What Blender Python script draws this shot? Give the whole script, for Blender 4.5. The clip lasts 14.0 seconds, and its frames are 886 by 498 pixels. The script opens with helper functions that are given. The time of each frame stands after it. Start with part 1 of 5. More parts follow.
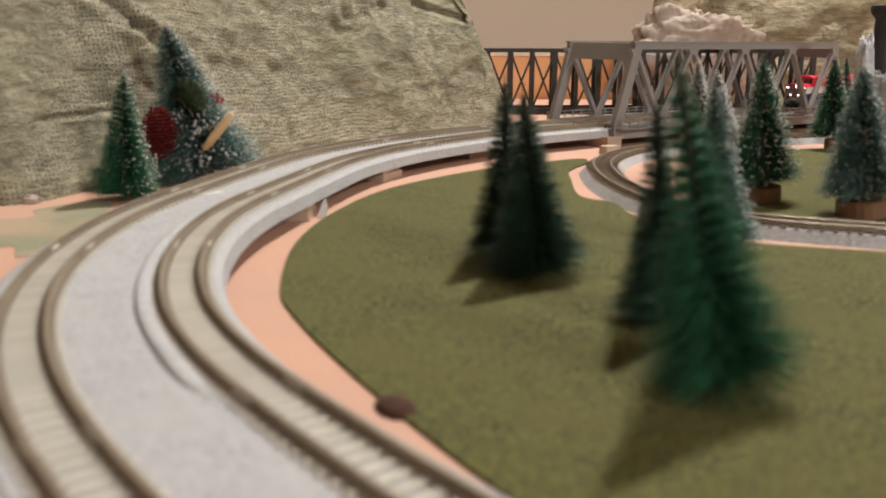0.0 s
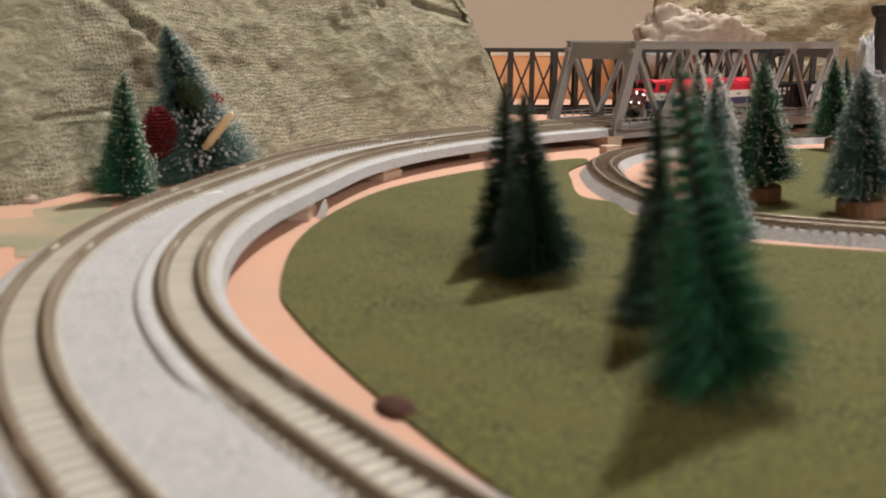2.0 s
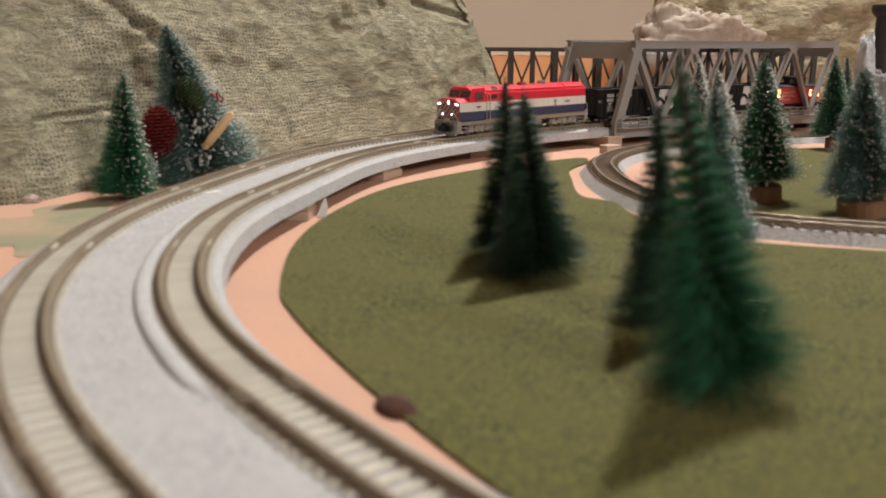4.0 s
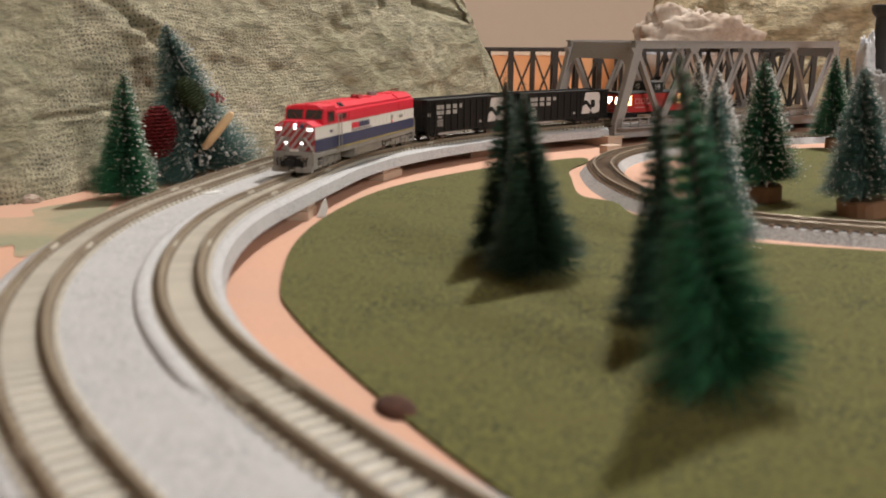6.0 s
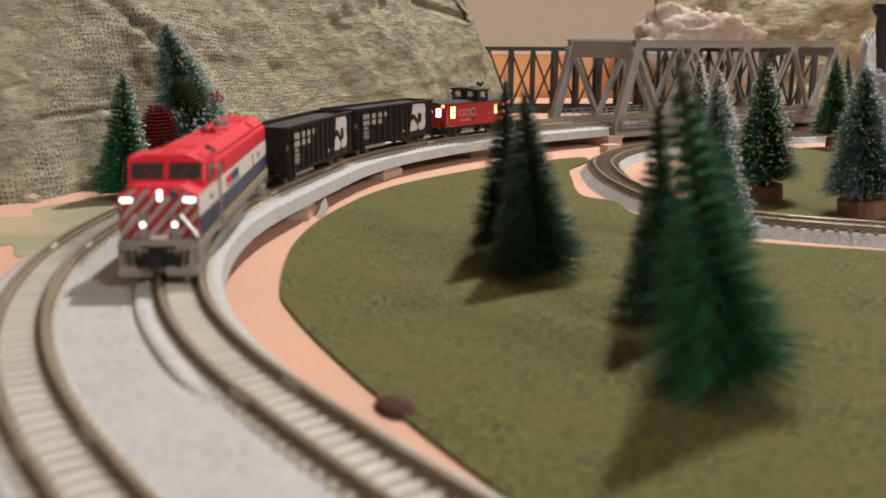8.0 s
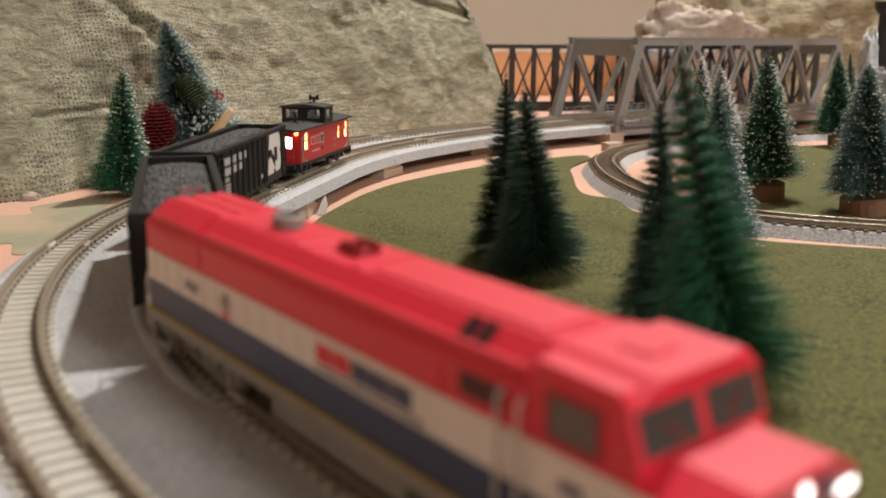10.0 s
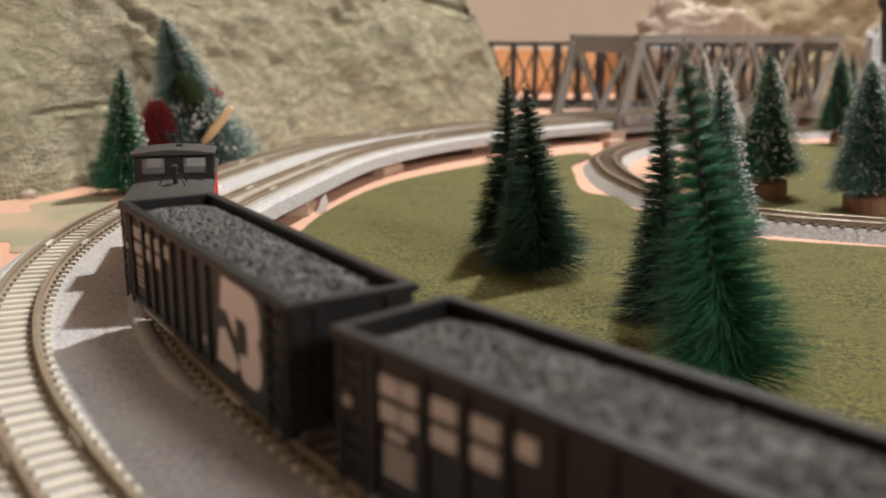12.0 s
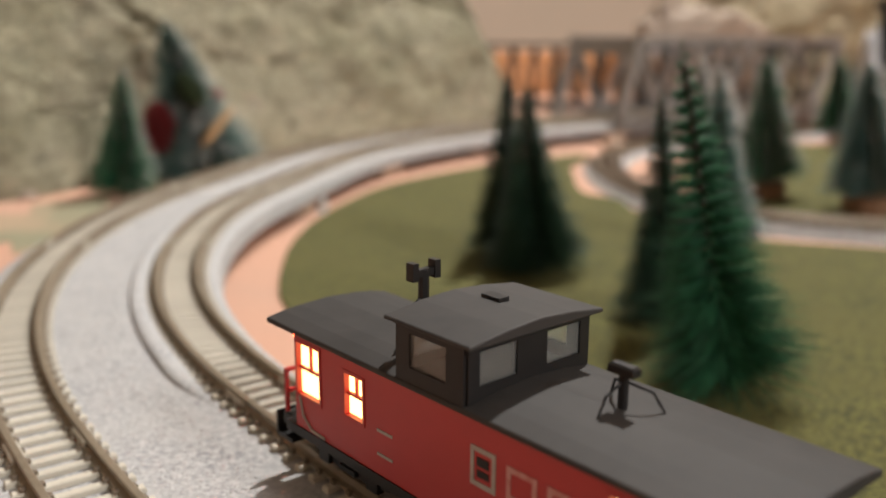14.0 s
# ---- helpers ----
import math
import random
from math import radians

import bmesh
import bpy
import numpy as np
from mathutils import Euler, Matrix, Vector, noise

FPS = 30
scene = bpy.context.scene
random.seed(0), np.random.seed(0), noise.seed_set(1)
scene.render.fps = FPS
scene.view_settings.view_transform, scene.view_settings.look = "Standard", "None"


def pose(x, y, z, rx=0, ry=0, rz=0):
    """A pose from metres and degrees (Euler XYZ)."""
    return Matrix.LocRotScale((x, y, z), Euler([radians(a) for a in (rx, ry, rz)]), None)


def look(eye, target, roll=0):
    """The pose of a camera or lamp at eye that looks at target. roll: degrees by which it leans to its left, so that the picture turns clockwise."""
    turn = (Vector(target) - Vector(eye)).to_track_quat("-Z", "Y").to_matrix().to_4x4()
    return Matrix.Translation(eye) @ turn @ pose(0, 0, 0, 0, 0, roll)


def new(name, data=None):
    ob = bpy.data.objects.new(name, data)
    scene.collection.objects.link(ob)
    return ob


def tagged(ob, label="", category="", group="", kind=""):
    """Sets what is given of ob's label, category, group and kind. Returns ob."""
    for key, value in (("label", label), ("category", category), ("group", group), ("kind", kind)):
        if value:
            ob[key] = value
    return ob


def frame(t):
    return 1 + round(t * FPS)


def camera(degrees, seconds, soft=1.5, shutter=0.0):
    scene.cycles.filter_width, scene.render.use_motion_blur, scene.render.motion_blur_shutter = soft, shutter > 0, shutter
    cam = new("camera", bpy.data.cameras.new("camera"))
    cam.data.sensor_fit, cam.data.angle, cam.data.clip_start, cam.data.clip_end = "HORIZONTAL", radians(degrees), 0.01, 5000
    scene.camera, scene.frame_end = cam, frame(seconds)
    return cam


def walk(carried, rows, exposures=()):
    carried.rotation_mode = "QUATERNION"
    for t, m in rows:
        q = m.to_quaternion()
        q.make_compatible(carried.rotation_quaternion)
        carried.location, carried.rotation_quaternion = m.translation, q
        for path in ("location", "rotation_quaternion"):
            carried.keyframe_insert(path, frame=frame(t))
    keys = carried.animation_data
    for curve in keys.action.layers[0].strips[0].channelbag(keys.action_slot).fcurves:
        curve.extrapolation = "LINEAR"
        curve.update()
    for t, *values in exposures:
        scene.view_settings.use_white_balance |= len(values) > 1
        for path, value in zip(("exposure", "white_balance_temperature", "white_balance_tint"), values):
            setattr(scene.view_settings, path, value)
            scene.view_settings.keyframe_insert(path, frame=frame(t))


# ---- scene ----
# Model railway on a table, N scale (9 mm gauge). Plan numbers are in millimetres, z = 0 on the table top.
MM = 0.001
RAIL_Z = 16.0          # top of the rails of the raised double track

cam = camera(53.19, 14.0, soft=1.8)
cam.data.dof.use_dof = True
cam.data.dof.aperture_fstop = 17.0


def eye(push):
    """The camera's pose; as it refocuses nearer it creeps forward a little."""
    return pose(20.6 * push * MM, 122 * push * MM, (75.29 - 17.4 * push) * MM, 90 - 13.51 - 9.17 * push, 0, 5.4 * push) @ pose(0, 0, 0, 0, 0, 0.3)


walk(cam, [(t, eye(p)) for t, p in ((0.0, -0.013), (1.5, -0.013), (2.1, -0.011), (3.0, -0.008), (5.3, -0.008), (6.8, -0.007), (8.2, -0.003), (10.3, 0.014), (10.8, 0.022), (11.2, 0.026), (12.0, 0.026), (12.6, 0.023), (13.2, 0.017), (14.0, 0.017))],
     exposures=((0.0, 0.0), (8.2, 0.0), (10.3, 0.08), (11.2, 0.16), (12.0, 0.30), (12.8, 0.28), (13.5, 0.16), (14.0, 0.10)))

# ---- light ----
world = bpy.data.worlds.new("world")
scene.world = world
world.use_nodes = True
world.node_tree.nodes["Background"].inputs[0].default_value = (1.0, 0.86, 0.70, 1)
world.node_tree.nodes["Background"].inputs[1].default_value = 0.05


def disk_lamp(name, where, aim, size, watts, colour):
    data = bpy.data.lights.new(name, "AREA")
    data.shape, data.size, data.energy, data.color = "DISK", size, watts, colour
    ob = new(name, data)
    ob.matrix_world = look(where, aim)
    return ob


KEY = (0.46, 1.14, 1.50)
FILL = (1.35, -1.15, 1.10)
disk_lamp("ceiling_bulb", KEY, (0.05, 0.3, 0), 0.08, 38.0, (1.0, 0.965, 0.92))
# unseen fill lamp, added at the right front to brighten hill and train
disk_lamp("ceiling_bulb", FILL, (0.0, 0.45, 0), 0.4, 25.0, (1.0, 0.97, 0.94))


# ---- materials ----
def node(nt, kind, **values):
    n = nt.nodes.new(kind)
    for key, value in values.items():
        n.inputs[key.replace("_", " ")].default_value = value
    return n


def mat(name, base, second=None, grain=900.0, rough=0.6, metal=0.0, bump=0.0, spread=0.5, blotch=60.0, third=None,
        spots=0.0, random_amount=0.0, glow=0.0, coat=0.0):
    """A surface with fine grain and larger blotches of a second and third colour."""
    m = bpy.data.materials.new(name)
    m.use_nodes = True
    nt = m.node_tree
    b = nt.nodes["Principled BSDF"]
    b.inputs["Roughness"].default_value = rough
    b.inputs["Metallic"].default_value = metal
    b.inputs["Coat Weight"].default_value = coat
    second = second or [c * 0.8 for c in base]
    tc = nt.nodes.new("ShaderNodeTexCoord")
    fine = node(nt, "ShaderNodeTexNoise", Scale=grain, Detail=4.0, Roughness=0.6)
    big = node(nt, "ShaderNodeTexNoise", Scale=blotch, Detail=3.0, Roughness=0.55)
    for n in (fine, big):
        nt.links.new(tc.outputs["Object"], n.inputs["Vector"])
    ramp = nt.nodes.new("ShaderNodeValToRGB")
    ramp.color_ramp.elements[0].position, ramp.color_ramp.elements[1].position = 0.5 - spread / 2, 0.5 + spread / 2
    ramp.color_ramp.elements[0].color, ramp.color_ramp.elements[1].color = (*second, 1), (*base, 1)
    nt.links.new(fine.outputs["Fac"], ramp.inputs["Fac"])
    mix = nt.nodes.new("ShaderNodeMix")
    mix.data_type = "RGBA"
    ramp2 = nt.nodes.new("ShaderNodeValToRGB")
    ramp2.color_ramp.elements[0].position, ramp2.color_ramp.elements[1].position = 0.42, 0.66
    ramp2.color_ramp.elements[1].color = (0.75, 0.75, 0.75, 1)
    nt.links.new(big.outputs["Fac"], ramp2.inputs["Fac"])
    nt.links.new(ramp2.outputs["Color"], mix.inputs[0])
    nt.links.new(ramp.outputs["Color"], mix.inputs[6])
    mix.inputs[7].default_value = (*(third or [c * 0.86 for c in base]), 1)
    colour = mix.outputs[2]
    if random_amount:
        info = nt.nodes.new("ShaderNodeObjectInfo")
        hsv = nt.nodes.new("ShaderNodeHueSaturation")
        rng = node(nt, "ShaderNodeMapRange", To_Min=1 - random_amount, To_Max=1 + random_amount)
        nt.links.new(info.outputs["Random"], rng.inputs["Value"])
        nt.links.new(rng.outputs["Result"], hsv.inputs["Value"])
        nt.links.new(colour, hsv.inputs["Color"])
        colour = hsv.outputs["Color"]
    nt.links.new(colour, b.inputs["Base Color"])
    if bump:
        bm = node(nt, "ShaderNodeBump", Strength=bump, Distance=0.0004)
        nt.links.new(fine.outputs["Fac"], bm.inputs["Height"])
        nt.links.new(bm.outputs["Normal"], b.inputs["Normal"])
    if glow:
        b.inputs["Emission Color"].default_value = (*base, 1)
        b.inputs["Emission Strength"].default_value = glow
    return m


def lamp_mat(name, colour, strength):
    m = bpy.data.materials.new(name)
    m.use_nodes = True
    b = m.node_tree.nodes["Principled BSDF"]
    b.inputs["Base Color"].default_value = (*colour, 1)
    b.inputs["Emission Color"].default_value = (*colour, 1)
    b.inputs["Emission Strength"].default_value = strength
    return m


def plaster_cloth(name, low, high, pale, holes=1.0):
    """Painted plaster gauze: a net of small holes over lumps, relief shade coloured in."""
    m = bpy.data.materials.new(name)
    m.use_nodes = True
    nt = m.node_tree
    b = nt.nodes["Principled BSDF"]
    b.inputs["Roughness"].default_value = 0.85
    tc = nt.nodes.new("ShaderNodeTexCoord")
    mp = nt.nodes.new("ShaderNodeMapping")
    mp.inputs["Scale"].default_value = (1.0, 1.0, 1.55)
    nt.links.new(tc.outputs["Object"], mp.inputs["Vector"])
    cell = node(nt, "ShaderNodeTexVoronoi", Scale=430.0, Randomness=0.38)
    lump = node(nt, "ShaderNodeTexNoise", Scale=38.0, Detail=6.0, Roughness=0.62)
    wide = node(nt, "ShaderNodeTexNoise", Scale=11.0, Detail=4.0, Roughness=0.6)
    fine = node(nt, "ShaderNodeTexNoise", Scale=420.0, Detail=3.0, Roughness=0.6)
    cell.voronoi_dimensions = "2D"
    for n in (lump, wide, fine):
        nt.links.new(mp.outputs["Vector"], n.inputs["Vector"])
    # the gauze runs along the hillside: one axis along its foot, one up its face
    split = nt.nodes.new("ShaderNodeSeparateXYZ")
    nt.links.new(tc.outputs["Object"], split.inputs[0])
    across = node(nt, "ShaderNodeMath")
    across.operation = "ADD"
    nt.links.new(split.outputs["X"], across.inputs[0])
    nt.links.new(split.outputs["Y"], across.inputs[1])
    net = nt.nodes.new("ShaderNodeCombineXYZ")
    short = node(nt, "ShaderNodeMath")
    short.operation = "MULTIPLY"
    short.inputs[1].default_value = 0.66
    nt.links.new(across.outputs[0], short.inputs[0])
    warp = node(nt, "ShaderNodeTexNoise", Scale=14.0, Detail=2.0)
    nt.links.new(tc.outputs["Object"], warp.inputs["Vector"])
    sag = node(nt, "ShaderNodeMath")
    sag.operation = "MULTIPLY_ADD"
    sag.inputs[1].default_value = 0.022
    nt.links.new(warp.outputs["Fac"], sag.inputs[0])
    nt.links.new(split.outputs["Z"], sag.inputs[2])
    nt.links.new(short.outputs[0], net.inputs["X"])
    nt.links.new(sag.outputs[0], net.inputs["Y"])
    nt.links.new(net.outputs[0], cell.inputs["Vector"])
    ramp = nt.nodes.new("ShaderNodeValToRGB")
    e = ramp.color_ramp.elements
    e[0].position, e[1].position = 0.32, 0.62
    e[0].color, e[1].color = (*low, 1), (*high, 1)
    top = e.new(0.76)
    top.color = (*pale, 1)
    add = nt.nodes.new("ShaderNodeMath")
    add.operation = "MULTIPLY_ADD"
    add.inputs[1].default_value = 0.5
    half = nt.nodes.new("ShaderNodeMath")
    half.operation = "MULTIPLY"
    half.inputs[1].default_value = 0.5
    nt.links.new(wide.outputs["Fac"], half.inputs[0])
    nt.links.new(lump.outputs["Fac"], add.inputs[0])
    nt.links.new(half.outputs[0], add.inputs[2])
    nt.links.new(add.outputs[0], ramp.inputs["Fac"])
    pit = nt.nodes.new("ShaderNodeValToRGB")
    pit.color_ramp.elements[0].position, pit.color_ramp.elements[1].position = 0.12, 0.30
    nt.links.new(cell.outputs["Distance"], pit.inputs["Fac"])
    where = nt.nodes.new("ShaderNodeValToRGB")
    where.color_ramp.elements[0].position, where.color_ramp.elements[1].position = 0.44, 0.56
    nt.links.new(wide.outputs["Fac"], where.inputs["Fac"])
    keep = nt.nodes.new("ShaderNodeMix")
    keep.data_type = "RGBA"
    keep.inputs[6].default_value = (1, 1, 1, 1)
    nt.links.new(where.outputs["Color"], keep.inputs[0])
    nt.links.new(pit.outputs["Color"], keep.inputs[7])
    mul = nt.nodes.new("ShaderNodeMix")
    mul.data_type, mul.blend_type = "RGBA", "MULTIPLY"
    mul.inputs[0].default_value = 0.72 * holes
    nt.links.new(ramp.outputs["Color"], mul.inputs[6])
    nt.links.new(keep.outputs[2], mul.inputs[7])
    nt.links.new(mul.outputs[2], b.inputs["Base Color"])
    rough = node(nt, "ShaderNodeTexNoise", Scale=95.0, Detail=8.0, Roughness=0.70, Distortion=1.1)
    bent = nt.nodes.new("ShaderNodeVectorMath")
    bent.operation = "MULTIPLY_ADD"
    bent.inputs[1].default_value = (0.035, 0.035, 0.035)
    # crease lines, their shade darkened into the colour and bumped
    crack = node(nt, "ShaderNodeTexVoronoi", Scale=8.0)
    crack.feature = "DISTANCE_TO_EDGE"
    line = nt.nodes.new("ShaderNodeValToRGB")
    line.color_ramp.elements[0].position, line.color_ramp.elements[1].position = 0.004, 0.03
    flat = nt.nodes.new("ShaderNodeMapping")
    flat.inputs["Scale"].default_value = (0.62, 0.62, 1.9)
    flat.inputs["Rotation"].default_value = (0.12, -0.10, 0.0)
    nt.links.new(tc.outputs["Object"], flat.inputs["Vector"])
    nt.links.new(flat.outputs["Vector"], rough.inputs["Vector"])
    nt.links.new(lump.outputs["Color"], bent.inputs[0])
    nt.links.new(mp.outputs["Vector"], bent.inputs[2])
    nt.links.new(bent.outputs[0], crack.inputs["Vector"])
    nt.links.new(crack.outputs["Distance"], line.inputs["Fac"])
    # relief shading put into the colour: lows darker, highs lighter, following the bump
    relief_tone = nt.nodes.new("ShaderNodeValToRGB")
    relief_tone.color_ramp.elements[0].position, relief_tone.color_ramp.elements[1].position = 0.36, 0.66
    relief_tone.color_ramp.elements[0].color, relief_tone.color_ramp.elements[1].color = (0.62, 0.62, 0.60, 1), (1.22, 1.2, 1.2, 1)
    nt.links.new(rough.outputs["Fac"], relief_tone.inputs["Fac"])
    mul2 = nt.nodes.new("ShaderNodeMix")
    mul2.data_type, mul2.blend_type = "RGBA", "MULTIPLY"
    mul2.inputs[0].default_value = 1.0
    nt.links.new(mul.outputs[2], mul2.inputs[6])
    nt.links.new(relief_tone.outputs["Color"], mul2.inputs[7])
    mul3 = nt.nodes.new("ShaderNodeMix")
    mul3.data_type, mul3.blend_type = "RGBA", "MULTIPLY"
    mul3.inputs[0].default_value = 0.22
    nt.links.new(mul2.outputs[2], mul3.inputs[6])
    nt.links.new(line.outputs["Color"], mul3.inputs[7])
    nt.links.new(mul3.outputs[2], b.inputs["Base Color"])
    last = None
    for source, strength, reach in ((lump.outputs["Fac"], 0.8, 0.003), (line.outputs["Color"], 0.35, 0.0012), (rough.outputs["Fac"], 1.0, 0.0075),
                                    (keep.outputs[2], 0.9, 0.0011), (fine.outputs["Fac"], 0.7, 0.0009)):
        bp = node(nt, "ShaderNodeBump", Strength=strength, Distance=reach)
        nt.links.new(source, bp.inputs["Height"])
        if last:
            nt.links.new(last, bp.inputs["Normal"])
        last = bp.outputs["Normal"]
    nt.links.new(last, b.inputs["Normal"])
    return m


M = {
    "foam": mat("pink_foam_board", (0.585, 0.335, 0.235), (0.53, 0.295, 0.20), 500, 0.75, bump=0.2, blotch=22, third=(0.50, 0.305, 0.22)),
    "paint": mat("green_ground_paint", (0.27, 0.26, 0.17), (0.22, 0.21, 0.13), 300, 0.8, bump=0.2, blotch=24, third=(0.43, 0.30, 0.20)),
    "turf": mat("turf_mat", (0.130, 0.125, 0.027), (0.024, 0.025, 0.005), 780, 0.95, bump=1.0, spread=0.26, blotch=34, third=(0.092, 0.085, 0.019)),
    "grain": mat("turf_grain", (0.165, 0.156, 0.036), (0.055, 0.054, 0.012), 420, 0.95, blotch=90, third=(0.12, 0.115, 0.02)),
    "ballast": mat("grey_roadbed", (0.51, 0.505, 0.50), (0.27, 0.27, 0.28), 1100, 0.85, bump=0.5, blotch=70, third=(0.43, 0.425, 0.42), spread=0.30),
    "stone": mat("loose_ballast", (0.50, 0.49, 0.48), (0.30, 0.295, 0.30), 300, 0.8, spread=0.25),
    "tie": mat("concrete_tie", (0.60, 0.56, 0.47), (0.52, 0.48, 0.40), 900, 0.8, bump=0.2, random_amount=0.07),
    "rail": mat("brown_rail", (0.30, 0.245, 0.18), (0.22, 0.175, 0.125), 700, 0.40, 0.35, blotch=40, third=(0.33, 0.27, 0.20)),
    "clip": mat("rail_clip", (0.20, 0.155, 0.11), (0.14, 0.11, 0.08), 700, 0.6),
    "dark_tie": mat("brown_tie", (0.14, 0.085, 0.045), (0.09, 0.055, 0.03), 800, 0.8, random_amount=0.15),
    "dark_ballast": mat("black_ballast", (0.07, 0.065, 0.065), (0.035, 0.033, 0.033), 1500, 0.9, bump=0.6),
    "pale_ballast": mat("pale_ballast", (0.52, 0.51, 0.50), (0.22, 0.22, 0.225), 1100, 0.9, bump=0.9, spread=0.3),
    "block": mat("raw_wood_block", (0.53, 0.40, 0.305), (0.43, 0.315, 0.23), 260, 0.7, bump=0.2, blotch=40),
    "trunk": mat("brown_wood_stand", (0.20, 0.105, 0.05), (0.13, 0.062, 0.028), 350, 0.7, bump=0.3),
    "wire": mat("dark_twisted_wire", (0.045, 0.04, 0.03), None, 900, 0.6),
    "steel": mat("grey_bridge_plastic", (0.285, 0.272, 0.262), (0.225, 0.215, 0.205), 600, 0.55, bump=0.1, blotch=45, third=(0.27, 0.245, 0.23)),
    "black_steel": mat("dark_bridge_plastic", (0.035, 0.028, 0.022), (0.022, 0.018, 0.014), 600, 0.5),
    "wall": mat("beige_wall_paint", (0.76, 0.62, 0.50), (0.74, 0.60, 0.48), 40, 0.85, blotch=3, third=(0.71, 0.58, 0.46)),
    "peach": mat("peach_board", (0.78, 0.46, 0.24), (0.74, 0.43, 0.22), 60, 0.7, blotch=9, third=(0.72, 0.40, 0.20)),
    "trim": mat("cream_trim", (0.85, 0.78, 0.66), None, 50, 0.6),
    "ceiling": mat("white_ceiling_paint", (0.78, 0.74, 0.68), None, 30, 0.9, blotch=2),
    "floor": mat("brown_carpet", (0.22, 0.17, 0.13), None, 200, 0.95, blotch=4),
    "hill": plaster_cloth("painted_plaster_cloth", (0.26, 0.25, 0.148), (0.535, 0.488, 0.345), (0.78, 0.725, 0.62)),
    "far_hill": plaster_cloth("painted_far_plaster", (0.36, 0.30, 0.17), (0.60, 0.51, 0.34), (0.74, 0.64, 0.49), 0.5),
    "snowrock": mat("pinkish_rock", (0.42, 0.335, 0.265), (0.26, 0.195, 0.145), 150, 0.85, bump=0.8, blotch=45, spread=0.3, third=(0.50, 0.43, 0.37)),
}


# ---- building tools ----
class Shape:
    """Collects faces in millimetres."""

    def __init__(self):
        self.v, self.f = [], []

    def add(self, verts, faces, m=None):
        k = len(self.v)
        self.v += [tuple(m @ Vector(p)) if m else tuple(p) for p in verts]
        self.f += [tuple(k + i for i in q) for q in faces]
        return self

    def box(self, x0, x1, y0, y1, z0, z1, m=None, c=0.0):
        """A box, with its top edges chamfered by c."""
        if not c:
            vs = [(x, y, z) for z in (z0, z1) for y in (y0, y1) for x in (x0, x1)]
            fs = [(0, 2, 3, 1), (4, 5, 7, 6), (0, 1, 5, 4), (1, 3, 7, 5), (3, 2, 6, 7), (2, 0, 4, 6)]
            return self.add(vs, fs, m)
        ring = lambda i, z: [(x0 + i, y0 + i, z), (x1 - i, y0 + i, z), (x1 - i, y1 - i, z), (x0 + i, y1 - i, z)]
        vs = ring(0, z0) + ring(0, z1 - c) + ring(c, z1)
        fs = [(3, 2, 1, 0), (8, 9, 10, 11)] + [(a + i, a + (i + 1) % 4, a + 4 + (i + 1) % 4, a + 4 + i) for a in (0, 4) for i in range(4)]
        return self.add(vs, fs, m)

    def prism(self, profile, a, b, axis="x", m=None):
        """A closed outline, drawn from a to b along an axis."""
        n = len(profile)
        place = {"x": lambda p, t: (t, p[0], p[1]), "y": lambda p, t: (p[0], t, p[1]), "z": lambda p, t: (p[0], p[1], t)}[axis]
        vs = [place(p, a) for p in profile] + [place(p, b) for p in profile]
        fs = [tuple(range(n))[::-1], tuple(range(n, 2 * n))] + [(i, (i + 1) % n, n + (i + 1) % n, n + i) for i in range(n)]
        return self.add(vs, fs, m)

    def lathe(self, profile, n=16, m=None):
        """Turned about z: profile of (radius, z)."""
        vs, fs = [], []
        for r, z in profile:
            vs += [(r * math.cos(2 * math.pi * i / n), r * math.sin(2 * math.pi * i / n), z) for i in range(n)]
        for k in range(len(profile) - 1):
            fs += [(k * n + i, k * n + (i + 1) % n, (k + 1) * n + (i + 1) % n, (k + 1) * n + i) for i in range(n)]
        fs += [tuple(range(n))[::-1], tuple(range((len(profile) - 1) * n, len(profile) * n))]
        return self.add(vs, fs, m)

    def bar(self, a, b, w, h=None, up=(0, 0, 1), n=4):
        """A bar from a to b: four-sided w by h, or round with n sides of radius w."""
        a, b = Vector(a), Vector(b)
        d = (b - a).normalized()
        u = Vector(up)
        if abs(d.dot(u)) > 0.98:
            u = Vector((1, 0, 0))
        s = d.cross(u).normalized()
        t = s.cross(d).normalized()
        if n == 4:
            h = h or w
            ring = [s * (i * w / 2) + t * (j * h / 2) for i, j in ((-1, -1), (1, -1), (1, 1), (-1, 1))]
        else:
            ring = [s * (w * math.cos(2 * math.pi * i / n)) + t * (w * math.sin(2 * math.pi * i / n)) for i in range(n)]
        vs = [a + r for r in ring] + [b + r for r in ring]
        fs = [tuple(range(n))[::-1], tuple(range(n, 2 * n))] + [(i, (i + 1) % n, n + (i + 1) % n, n + i) for i in range(n)]
        return self.add(vs, fs)

    def tube(self, pts, r, n=6):
        for a, b in zip(pts[:-1], pts[1:]):
            self.bar(a, b, r, n=n)
        return self

    def mesh(self, name, smooth=False):
        me = bpy.data.meshes.new(name)
        me.from_pydata([(x * MM, y * MM, z * MM) for x, y, z in self.v], [], self.f)
        me.update()
        if smooth:
            me.polygons.foreach_set("use_smooth", [True] * len(me.polygons))
        return me


